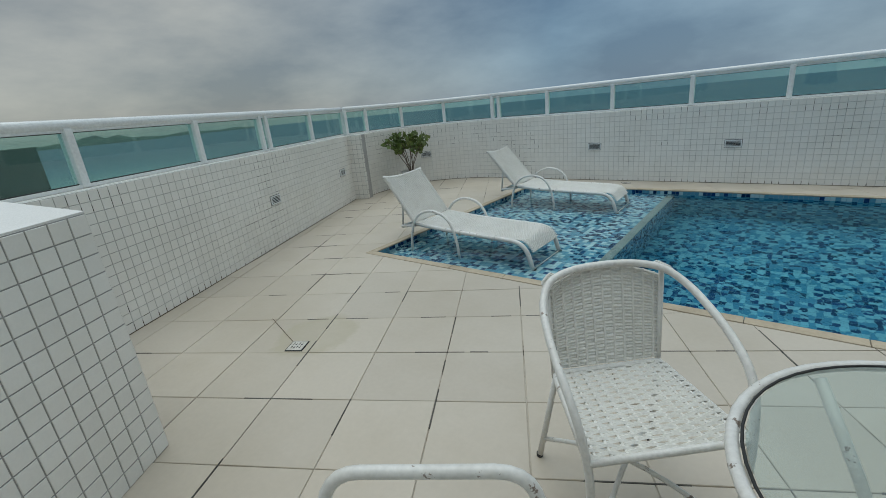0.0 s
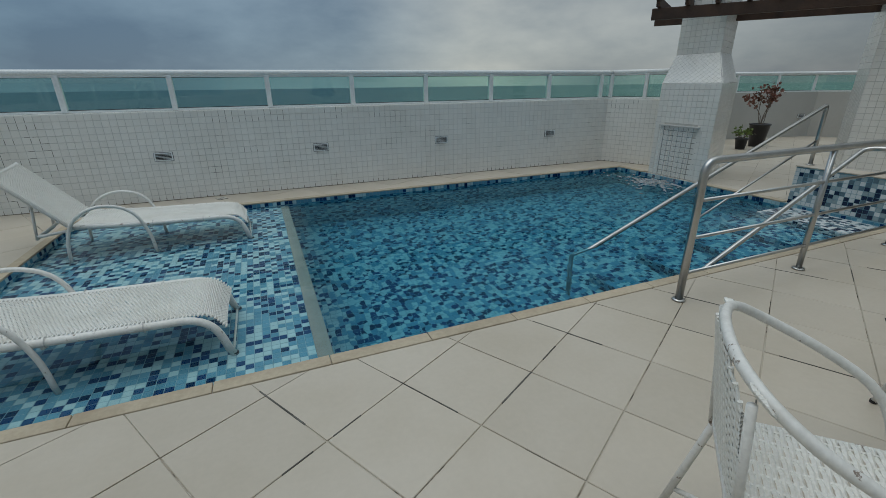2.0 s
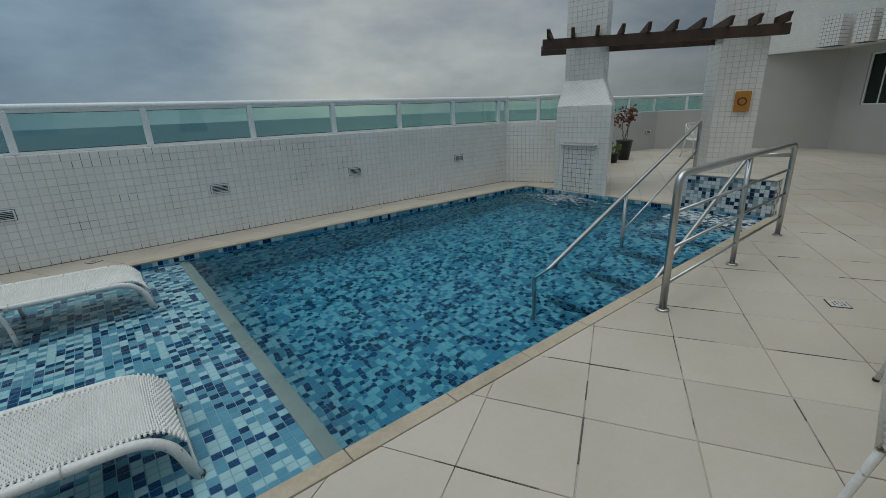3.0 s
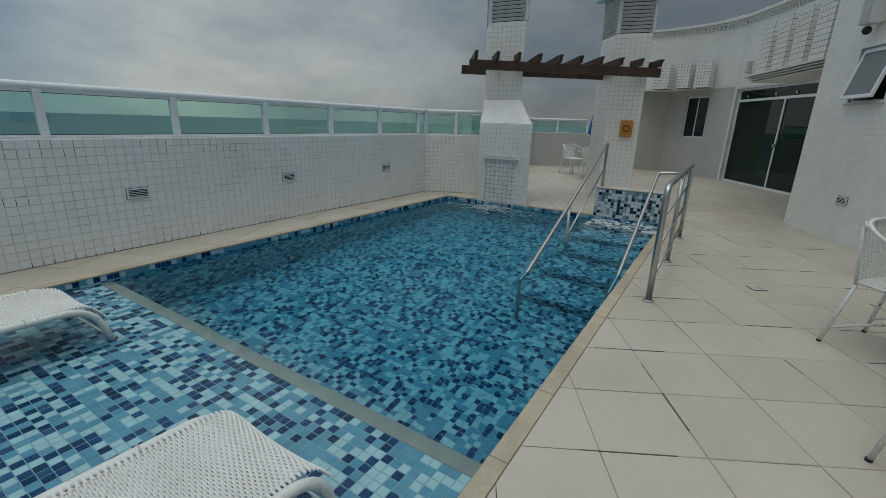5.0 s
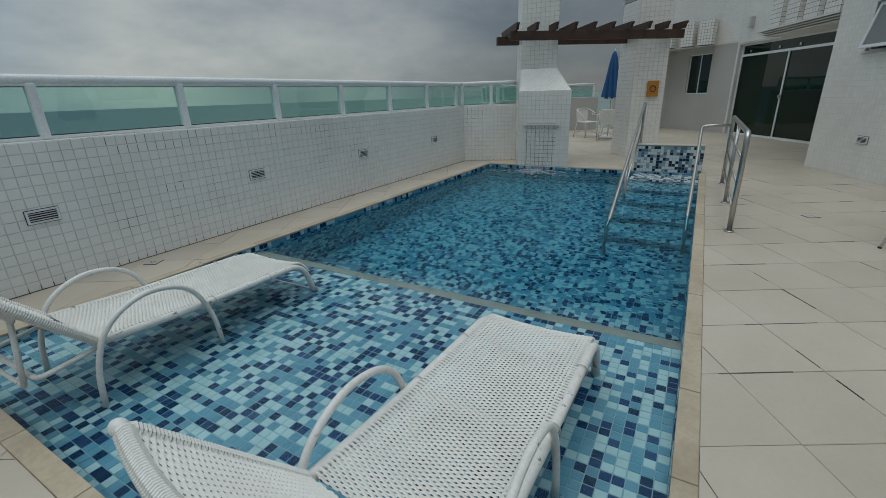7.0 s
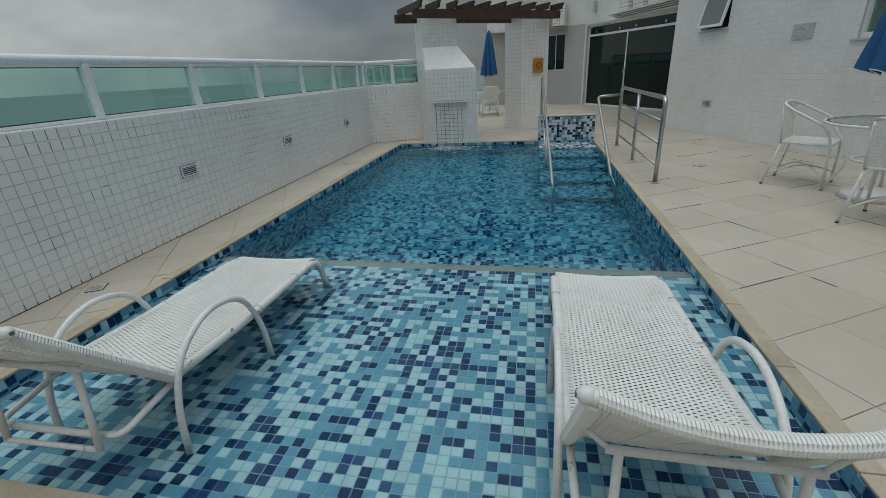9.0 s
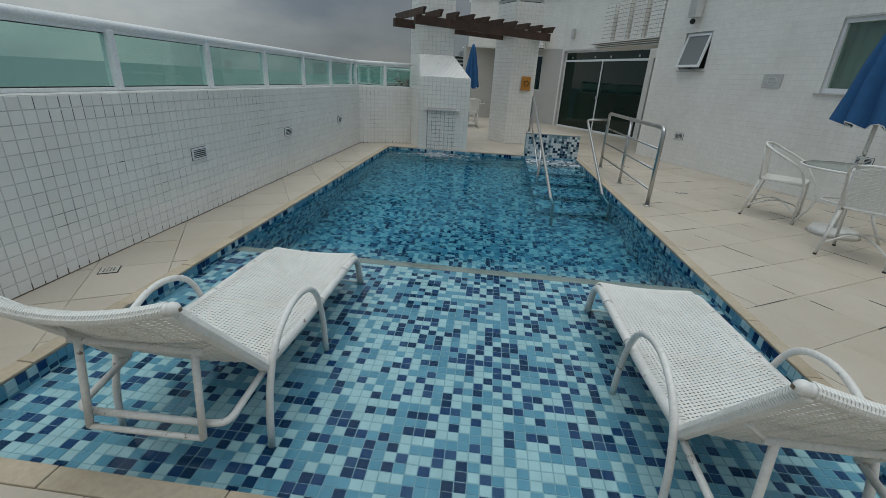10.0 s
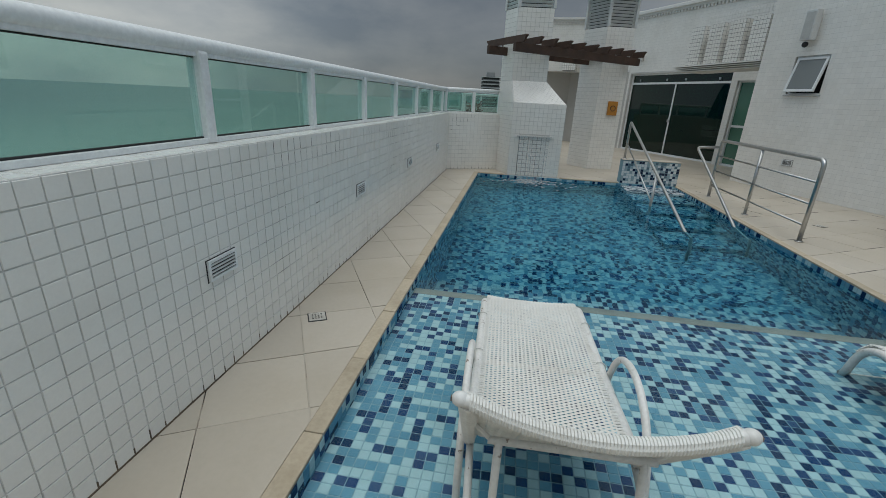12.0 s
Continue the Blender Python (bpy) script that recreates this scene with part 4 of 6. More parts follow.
# ---------------------------------------------------------------- grill chimney, second pillar, pergola
def tiled_poly(name, pts, z0, z1, label, category="pillar", joint=0.0036, bare=()):
    """A pillar on a plan polygon, tiled on all faces; points run clockwise seen from above."""
    bm = bmesh.new()
    prism(bm, pts, z0, z1)
    ob = tagged(mesh_object(name, bm, M_GROUT_PALE), label, category, kind="structure")
    for a, b in zip(pts, pts[1:] + pts[:1]):
        m, n_len = wall_frame(a, b)
        tile_sheet("tile", m, 0, n_len, max(z0, 0), z1, M_TILE, ob, joint=joint, skip=bare if a == pts[0] else ())
    return ob


def quad_tiles(parent, a, b, c, d, n_u, n_v):
    """Tiles laid cornerwise on a sloping quad a-b (below), d-c (above)."""
    a, b, c, d = map(Vector, (a, b, c, d))
    nrm = (d - a).cross(b - a).normalized() * 0.006
    verts, faces = [], []
    at = lambda u, v: (a * (1 - u) + b * u) * (1 - v) + (d * (1 - u) + c * u) * v
    r = 0.47 / n_v                        # half a diagonal, as a share of the height
    asp = n_v / n_u
    for i in range(-2, int(n_u * 2.2) + 2):
        for j in range(-2, int(n_v * 2.2) + 2):
            if (i + j) % 2:
                continue
            cu, cv = i * 0.5 / n_u, j * 0.5 / n_v
            q = [(cu + r * asp, cv), (cu, cv + r), (cu - r * asp, cv), (cu, cv - r)]
            for axis, lim, low in ((0, 0.012, False), (0, 0.988, True), (1, 0.015, False), (1, 0.985, True)):
                q = clip(q, axis, lim, low) if len(q) > 2 else []
            if len(q) < 3:
                continue
            k, nq = len(verts), len(q)
            q = [at(u, v) for u, v in q]
            verts += [p + nrm * 0.1 for p in q] + [p + nrm for p in q]
            faces += [tuple(range(k + nq, k + 2 * nq))] + [(k + x, k + (x + 1) % nq, k + nq + (x + 1) % nq, k + nq + x) for x in range(nq)]
    tagged(pydata("tile", verts, faces, M_TILE, parent), kind="stuff")


def louvre_top(pts, z0, z1, label):
    """A louvred chimney head with a shallow cap on a plan polygon."""
    cx, cy = sum(p[0] for p in pts) / len(pts), sum(p[1] for p in pts) / len(pts)
    root = empty("chimney_vent", pose(cx, cy, z0), label, "chimney vent", "chimney heads")
    off = Matrix.Translation((-cx, -cy, -z0))
    bm = bmesh.new()
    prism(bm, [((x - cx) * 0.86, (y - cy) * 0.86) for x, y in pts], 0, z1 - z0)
    # solid near-black core paints the shade seen between the slats
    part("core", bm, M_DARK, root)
    for a, b in zip(pts, pts[1:] + pts[:1]):
        m, n_len = wall_frame(a, b)
        m = off @ m
        for k in range(int((z1 - z0) / 0.062)):
            part("slat", box_mesh((0.03, -0.002, -0.024), (n_len - 0.03, 0.006, 0.024), m @ pose(0, -0.01, z0 + 0.04 + k * 0.062, -32)), M_LOUVER, root)
        part("corner_bar", box_mesh((-0.025, -0.04, z0), (0.025, 0.012, z1), m), M_LOUVER, root)
    bm = bmesh.new()
    low = [bm.verts.new(((x - cx) * 1.45, (y - cy) * 1.45, z1 - z0 + 0.02)) for x, y in pts]
    low2 = [bm.verts.new(((x - cx) * 1.45, (y - cy) * 1.45, z1 - z0 + 0.045)) for x, y in pts]
    top = bm.verts.new((0, 0, z1 - z0 + 0.24))
    bm.faces.new(low)
    for i in range(len(pts)):
        j = (i + 1) % len(pts)
        bm.faces.new((low[i], low[j], low2[j], low2[i]))
        bm.faces.new((low2[i], low2[j], top))
    part("cap", bm, M_CAP, root, "pale green sheet cap")


P1_LOW = [(5.16, 5.66), (5.16, 6.66), (5.86, 6.98), (6.45, 6.35)]
P1_UP = [(5.54, 6.07), (5.46, 6.74), (5.86, 6.98), (6.30, 6.45)]
grill = tiled_poly("grill_base", P1_LOW, -0.3, 1.38, "white tiled barbecue base at the pool edge with wet joints", "barbecue", bare=((0.22, 0.82, 0.0, 0.78),))
tiled_poly("grill_chimney", P1_UP, 1.80, 3.08, "white tiled barbecue chimney shaft", "chimney")
bm = bmesh.new()
levels = []
for j in range(8):
    v, ring = j / 7, []
    for i in range(4):
        for k in range(10):
            u = k / 10
            a = Vector(P1_LOW[i]).lerp(Vector(P1_LOW[(i + 1) % 4]), u).lerp(Vector(P1_UP[i]).lerp(Vector(P1_UP[(i + 1) % 4]), u), v)
            ring.append(bm.verts.new((a.x, a.y, 1.38 + 0.42 * v)))
    levels.append(ring)
for a, b in zip(levels, levels[1:]):
    for k in range(40):
        bm.faces.new((a[k], a[(k + 1) % 40], b[(k + 1) % 40], b[k]))
bm.faces.new(levels[0])
bm.faces.new(levels[-1])
hood = structure(mesh_object("grill_hood", bm, M_GROUT), "sloping white tiled hood over the barbecue", "hood")
for i in range(4):
    a, b, c, d = P1_LOW[i], P1_LOW[(i + 1) % 4], P1_UP[(i + 1) % 4], P1_UP[i]
    quad_tiles(hood, (*a, 1.38), (*b, 1.38), (*c, 1.80), (*d, 1.80), 10, 7)
mg = wall_frame(P1_LOW[0], P1_LOW[1])[0]
part("wet_joints", box_mesh((0.21, -0.002, 0.0), (0.83, 0.0004, 0.785), mg), M_GROUT_DARK, grill, "dark wet joints below the water slot")
tile_sheet("tile", mg, 0.22, 0.82, 0.0, 0.78, M_TILE, grill, joint=0.0075)
louvre_top(P1_UP, 3.08, 3.75, "grey louvred head on the barbecue chimney")
P2 = [(7.00, 4.28), (6.86, 4.86), (7.40, 5.25), (7.72, 4.62)]
tiled_poly("pillar", P2, -0.02, 3.0, "white tiled pillar holding the pergola")
louvre_top(P2, 3.0, 3.66, "grey louvred head with a pale green cap on the pillar")

# water sheet falling from the slot in the barbecue base
fall = empty("water_cascade", pose(5.14, 6.2, 0), "thin sheet of water falling from a wall slot into the pool", "waterfall")
part("spout", box_mesh((-0.04, -0.34, 0.765), (0.02, 0.34, 0.785), None, 0.003), M_SIGN, fall, "grey spout lip")
verts, faces = [], []
nf, ns = 30, 16
for j in range(ns + 1):
    v = j / ns
    for i in range(nf + 1):
        u = i / nf * 2 - 1
        z = 0.77 - 0.83 * v
        w = 0.30 * (1 - 0.10 * v)
        verts.append((-0.045 - 0.06 * v + 0.008 * noise.noise(Vector((u * 9, v * 2, 1))), u * w, z))
for j in range(ns):
    for i in range(nf):
        if noise.noise(Vector((i * 0.55, j * 0.10, 7))) > -0.34 - 0.1 * (1 - j / ns):
            a = j * (nf + 1) + i
            faces.append((a, a + 1, a + nf + 2, a + nf + 1))
sheet = pydata("water_sheet", verts, faces, glass_material("falling_water", (0.95, 0.97, 0.98), 0.80, 0.12), fall, True)
sheet.visible_shadow = False
bm = bmesh.new()
rs = random.Random(8)
for k in range(420):
    a, r = rs.uniform(0, 6.28), abs(rs.gauss(0, 0.24))
    s = rs.uniform(0.004, 0.022)
    c = Vector((-0.20 - abs(math.cos(a)) * r * 1.3 + 0.08 * math.sin(9 * a), math.sin(a) * r * 1.6, WATER_Z + rs.uniform(-0.002, 0.008)))
    bmesh.ops.create_icosphere(bm, subdivisions=1, radius=s, matrix=Matrix.Translation(c) @ Matrix.Diagonal((1.6, 1.6, 0.45, 1)))
tagged(part("foam", bm, M_FOAM, fall, "white foam on the water"), kind="stuff")

# pergola: two beams and ten rafters
g0, g1 = Vector((4.82, 6.74)), Vector((7.04, 4.08))
gu = (g1 - g0).normalized()
gn = Vector((-gu.y, gu.x))
gn = gn if gn.x > 0 else -gn
perg = empty("pergola", pose(g0.x, g0.y, 2.26, 0, 0, math.degrees(math.atan2(gu.y, gu.x))), "dark-stained timber pergola carried by the tiled pillars", "pergola")
side = 1 if Vector((-gu.y, gu.x)).dot(gn) > 0 else -1
gl = (g1 - g0).length
for off in (0.0, 0.80):
    part("beam", box_mesh((0, -0.04, 0), (gl, 0.04, 0.15), pose(0, side * off, 0), 0.006), M_WOOD, perg)
for k in range(10):
    s = 0.10 + k * (gl - 0.2) / 9
    bm = bmesh.new()
    prof = [(-0.20, 0.06), (-0.25, 0.10), (-0.235, 0.115), (1.12, 0.115), (1.15, 0.10), (1.10, 0.06), (1.05, 0.0), (-0.18, 0.0)]
    a = [bm.verts.new((s - 0.025, side * y, 0.153 + z)) for y, z in prof]
    b = [bm.verts.new((s + 0.025, side * y, 0.153 + z)) for y, z in prof]
    bm.faces.new(a)
    bm.faces.new(b[::-1])
    for i in range(len(prof)):
        bm.faces.new((a[i], a[(i + 1) % len(prof)], b[(i + 1) % len(prof)], b[i]))
    turn = pose(s, 0, 0) @ pose(0, 0, 0, 0, 0, -6) @ pose(-s, 0, 0)
    bmesh.ops.transform(bm, matrix=turn, verts=bm.verts)
    part("rafter", bm, M_WOOD, perg)

# orange box on the pillar
mb = wall_frame(P2[0], P2[1])[0] @ pose(0.22, 0, 1.36)
root = empty("call_box", mb, "small orange enamelled box fixed to the white pillar", "box")
part("body", box_mesh((-0.105, 0.005, -0.15), (0.105, 0.06, 0.15), None, 0.008), M_ORANGE, root)
bm = bmesh.new()
tube(bm, [(0.055 * math.cos(t), 0.064, 0.055 * math.sin(t)) for t in [2 * math.pi * k / 20 for k in range(20)]], 0.008, 6, True)
part("dial", bm, M_WOOD, root)

# mosaic-faced block at the head of the steps
block = tagged(mesh_object("step_block", box_mesh((5.11, 3.43, -0.3), (5.36, 4.47, 0.44), None, 0.004), M_POOL_GROUT), "low wall faced with mixed blue and white mosaic at the pool steps", "low wall", kind="structure")
m, n_len = wall_frame((5.11, 3.43), (5.11, 4.47))
tile_sheet("mosaic", m, 0, n_len, 0.0, 0.43, M_BLOCK, block, PT, 0.004, 0.003)
tile_sheet("mosaic", wall_frame((5.36, 3.43), (5.11, 3.43))[0] @ pose(0, 0, 0), 0, 0.25, 0.0, 0.43, M_BLOCK, block, PT, 0.004, 0.003)
part("cap_stone", box_mesh((5.10, 3.42, 0.442), (5.37, 4.48, 0.456), None, 0.004), M_FLOOR_REST, block)


# ---------------------------------------------------------------- steel rails
def flange(root, p, r=0.045):
    part("flange", disc_mesh((p[0], p[1], p[2]), r, 0.008, 20, r * 0.9), M_STEEL, root, "", True)


rail = empty("deck_railing", pose(1.715, 3.15, 0), "brushed steel deck railing with three posts beside the pool", "railing")
RX = (0.0, 1.31, 2.60)
part("top_rail", tube_mesh(rounded([(0, 0, 0.0), (0, 0, 0.95), (2.60, 0, 0.95), (2.60, 0, 0.0)], 0.09, 6), 0.025, 14), M_STEEL, rail, "", True)
part("post", tube_mesh([(1.31, 0, 0), (1.31, 0, 0.93)], 0.021, 12), M_STEEL, rail, "", True)
for z in (0.70, 0.45, 0.20):
    part("bar", tube_mesh([(0.02, 0, z), (2.58, 0, z)], 0.012, 10), M_STEEL, rail, "", True)
for x in RX:
    flange(rail, (x, 0, 0.004))

hr = empty("pool_handrail", pose(5.24, 4.42, 0.456), "steel handrail slanting down into the pool with a lower bar", "handrail", "pool handrails")
z0 = 0.456
part("top_rail", tube_mesh(rounded([(0.03, 0, 0), (0.03, 0, 1.14 - z0), (-3.505, -0.115, -0.145 - z0), (-3.505, -0.115, -1.05 - z0)], 0.05, 6), 0.022, 12), M_STEEL, hr, "", True)
part("bar", tube_mesh([(0.02, 0, 0.74 - z0), (-1.87, -0.06, 0.02 - z0)], 0.012, 10), M_STEEL, hr, "", True)
part("post", tube_mesh([(-1.88, -0.062, 0.43 - z0), (-1.88, -0.062, -0.70 - z0)], 0.02, 12), M_STEEL, hr, "", True)
flange(hr, (0.03, 0, 0.001))

hr2 = empty("pool_handrail", pose(4.33, 3.18, 0), "steel handrail joined to the deck railing and slanting into the pool", "handrail", "pool handrails")
part("top_rail", tube_mesh(rounded([(-0.02, 0.0, 0.84), (-0.042, 0.341, 0.822), (-1.90, 0.345, -0.065), (-2.35, 0.345, -0.28), (-2.36, 0.345, -1.0)], 0.08, 6), 0.021, 12), M_STEEL, hr2, "", True)


# ---------------------------------------------------------------- woven furniture
def weave(bm, at, n_cord, n_wave, thick, gap=0.25, amp=0.6):
    """Cords running across, over and under: at(u, v) gives the place and the normal; u along, v across."""
    for i in range(n_cord):
        u = (i + 0.5) / n_cord
        half = (0.5 - gap / 2) / n_cord
        rings = []
        for j in range(n_wave * 2 + 1):
            v = j / (n_wave * 2)
            p, nr = at(u, v)
            pa, _ = at(max(0, u - half), v)
            pb, _ = at(min(1, u + half), v)
            s = amp * thick * (1 if (i + (j // 2)) % 2 else -1) * (1 if j % 2 else 0)
            rings.append([bm.verts.new(pa + nr * (s - thick * 0.2)), bm.verts.new(p + nr * (s + thick * 0.5)), bm.verts.new(pb + nr * (s - thick * 0.2)), bm.verts.new(p + nr * (s - thick * 0.6))])
        for a, b in zip(rings, rings[1:]):
            for k in range(4):
                bm.faces.new((a[k], a[(k + 1) % 4], b[(k + 1) % 4], b[k]))


def warp(bm, at, lines, n_seg, thick):
    """Thin cords along, under the woven ones."""
    for v in lines:
        tube(bm, [at(k / n_seg, v)[0] for k in range(n_seg + 1)], thick, 5)


def sun_lounger(reach, height):
    """Length along x, foot end at +x; the base stands at z = 0."""
    root = empty("sun_lounger", pose(0, 0, 0), "white woven-cord sun lounger, back raised, standing in shallow pool water", "sun lounger", "loungers in the pool")
    W = 0.295
    foot, head = 0.77, -0.64
    seat_line = rounded([(head, 0, 0.375), (-0.2, 0, 0.335), (foot - 0.06, 0, 0.305), (foot + 0.01, 0, 0.205)], 0.15, 8)
    rail_line = rounded([(head - 0.03, 0, 0.375), (-0.2, 0, 0.335), (foot - 0.05, 0, 0.305), (foot + 0.035, 0, 0.0)], 0.18, 8)
    for sgn in (-1, 1):
        r = part("side_rail", tube_mesh([(p.x, sgn * W, p.z) for p in rail_line], 0.0225, 12), M_PIPE, root, "", True)
        part("foot_cap", disc_mesh((foot + 0.035, sgn * W, -0.002), 0.022, 0.03, 12), M_RUBBER, r)
        arch = [(-0.722, 0.0), (-0.705, 0.25), (-0.62, 0.46), (-0.41, 0.56), (-0.17, 0.50), (-0.065, 0.27), (-0.043, 0.0)]
        part("armrest", tube_mesh(rounded([(x, sgn * (W + 0.03), z) for x, z in arch], 0.16, 6), 0.0148, 10), M_PIPE, root, "", True)
        part("lower_rail", tube_mesh(rounded([(-0.64, sgn * (W - 0.005), 0.35), (-0.905, sgn * (W - 0.015), 0.315), (-0.91, sgn * 0.20, 0.31)], 0.05, 4), 0.0135, 8), M_PIPE, root, "", True)
        part("strut", tube_mesh([(-0.945, sgn * 0.208, 0.275), (-0.905, sgn * 0.203, 0.605)], 0.0125, 8), M_PIPE, root, "", True)
    for x, z, w, r in ((-0.91, 0.31, 0.21, 0.0135), (-0.945, 0.275, 0.208, 0.0105), (-0.905, 0.605, 0.235, 0.0115), (-0.05, 0.30, W, 0.012), (foot + 0.03, 0.025, W, 0.007)):
        part("crossbar", tube_mesh([(x, -w, z), (x, w, z)], r, 8), M_PIPE, root, "", True)
    for sgn in (-1, 1):
        part("bracket", tube_mesh([(-0.905, sgn * 0.225, 0.605), (-0.885, sgn * (W - 0.004), 0.65)], 0.008, 7), M_PIPE, root, "", True)
    dense = []
    for a, b in zip(seat_line, seat_line[1:]):
        dense.append((a, b, (b - a).length))
    total = sum(d[2] for d in dense)

    def along(u):
        s = u * total
        for a, b, ln in dense:
            if s <= ln + 1e-6:
                return a.lerp(b, s / ln), (b - a).normalized()
            s -= ln
        return dense[-1][1].copy(), (dense[-1][1] - dense[-1][0]).normalized()

    def seat_at(u, v):
        p, d = along(u)
        nr = Vector((-d.z, 0, d.x))
        sag = -0.012 * (1 - (2 * v - 1) ** 2)
        return Vector((p.x, (2 * v - 1) * (W - 0.036), p.z)) + nr * (sag + 0.014), nr

    bm = bmesh.new()
    weave(bm, seat_at, 150, 26, 0.0068, -0.02, 0.55)
    warp(bm, lambda u, v: (seat_at(u, v)[0] - Vector((0, 0, 0.003)), None), [k / 26 for k in range(27)], 26, 0.0028)
    tagged(part("seat_weave", bm, M_CORD, root, "woven white cord seat"), kind="stuff")
    for sgn in (-1, 1):
        bm = bmesh.new()
        for k in range(75):
            p, d = along((k + 0.5) / 75)
            nr = Vector((-d.z, 0, d.x))
            loop = [(W - 0.042, 0.011), (W - 0.028, 0.0155), (W - 0.013, 0.0135)]
            tube(bm, [p + Vector((0, sgn * y, 0)) + nr * z for y, z in loop], 0.0058, 6)
        tagged(part("edge_lacing", bm, M_CORD, root, "white cord loops round the side rail"), kind="stuff")
        for u in (0.42, 0.71):
            p, d = along(u)
            part("tie", tube_mesh([p + Vector((0, sgn * (W + 0.028 * math.cos(t)), 0.028 * math.sin(t))) for t in [2 * math.pi * q / 12 for q in range(12)]], 0.0025, 6, True), M_SIGN, root, "grey cord tie")
    b0, b1 = Vector((-0.66, 0, 0.385)), Vector((-reach, 0, height))
    bd = (b1 - b0).normalized()
    bn = Vector((-bd.z, 0, bd.x)) * -1
    bn = bn if bn.x > 0 else -bn

    def back_at(u, v):
        bow = -0.05 * (1 - (2 * v - 1) ** 2) * (0.3 + 0.7 * u)
        return b0.lerp(b1, u) + Vector((0, (2 * v - 1) * (W - 0.005), 0)) + bn * (bow + 0.012), bn

    bm = bmesh.new()
    weave(bm, back_at, 72, 24, 0.0068, -0.08, 0.45)
    warp(bm, lambda u, v: (back_at(u, v)[0] - bn * 0.004, None), [0.08, 0.25, 0.42, 0.58, 0.75, 0.92], 12, 0.003)
    tagged(part("back_weave", bm, M_CORD, root, "woven white cord backrest"), kind="stuff")
    for sgn in (-1, 1):
        part("back_rail", tube_mesh([b0 + Vector((0, sgn * W, 0)), b1 + Vector((0, sgn * W, 0))], 0.018, 10), M_PIPE, root, "", True)
        bm = bmesh.new()
        for k in range(60):
            p = b0.lerp(b1, (k + 0.5) / 60) + Vector((0, sgn * W, 0))
            sd = Vector((0, 1, 0))
            tube(bm, [p + (sd * math.cos(t) + bn * math.sin(t)) * 0.022 for t in [2 * math.pi * q / 8 for q in range(8)]], 0.0042, 4, True)
        tagged(part("edge_wrap", bm, M_CORD, root), kind="stuff")
    topline = [back_at(1, k / 12)[0] - bn * 0.012 + bd * 0.005 for k in range(13)]
    top = part("top_bar", tube_mesh([topline[0] - Vector((0, 0.03, -0.004))] + topline + [topline[-1] + Vector((0, 0.03, 0.004))], 0.0165, 10), M_PIPE, root, "", True)
    bm = bmesh.new()
    for k in range(78):
        v = (k + 0.5) / 78
        p = back_at(1, v)[0] - bn * 0.012 + bd * 0.005
        tube(bm, [p + (bd * math.cos(t) + bn * math.sin(t)) * 0.0175 for t in [2 * math.pi * q / 10 for q in range(10)]], 0.0042, 5, True)
    tagged(part("cord_wrap", bm, M_CORD, top), kind="stuff")
    for sgn, q in ((-1, topline[0]), (1, topline[-1])):
        bm = bmesh.new()
        bmesh.ops.create_uvsphere(bm, u_segments=12, v_segments=8, radius=0.0185, matrix=Matrix.Translation(q + Vector((0, sgn * 0.022, 0.004))) @ Matrix.Diagonal((1, 1.15, 1, 1)))
        cap = part("end_cap", bm, M_PIPE, top, "white plastic end cap", True)
        part("screw", box_mesh((-0.005, -0.0015, -0.005), (0.005, 0.0015, 0.005), Matrix.Translation(q + Vector((0, sgn * 0.043, 0.004)))), M_BARK, cap, "rusty screw head")
    return root


lounger = sun_lounger(1.09, 0.875)
lounger.matrix_basis = pose(-1.82, 6.335, SHELF_Z + 0.004, 0, 0, 1.5)
second = sun_lounger(1.04, 0.876)
second.matrix_basis = pose(-1.91, 4.145, SHELF_Z + 0.004, 0, 0, -0.5)


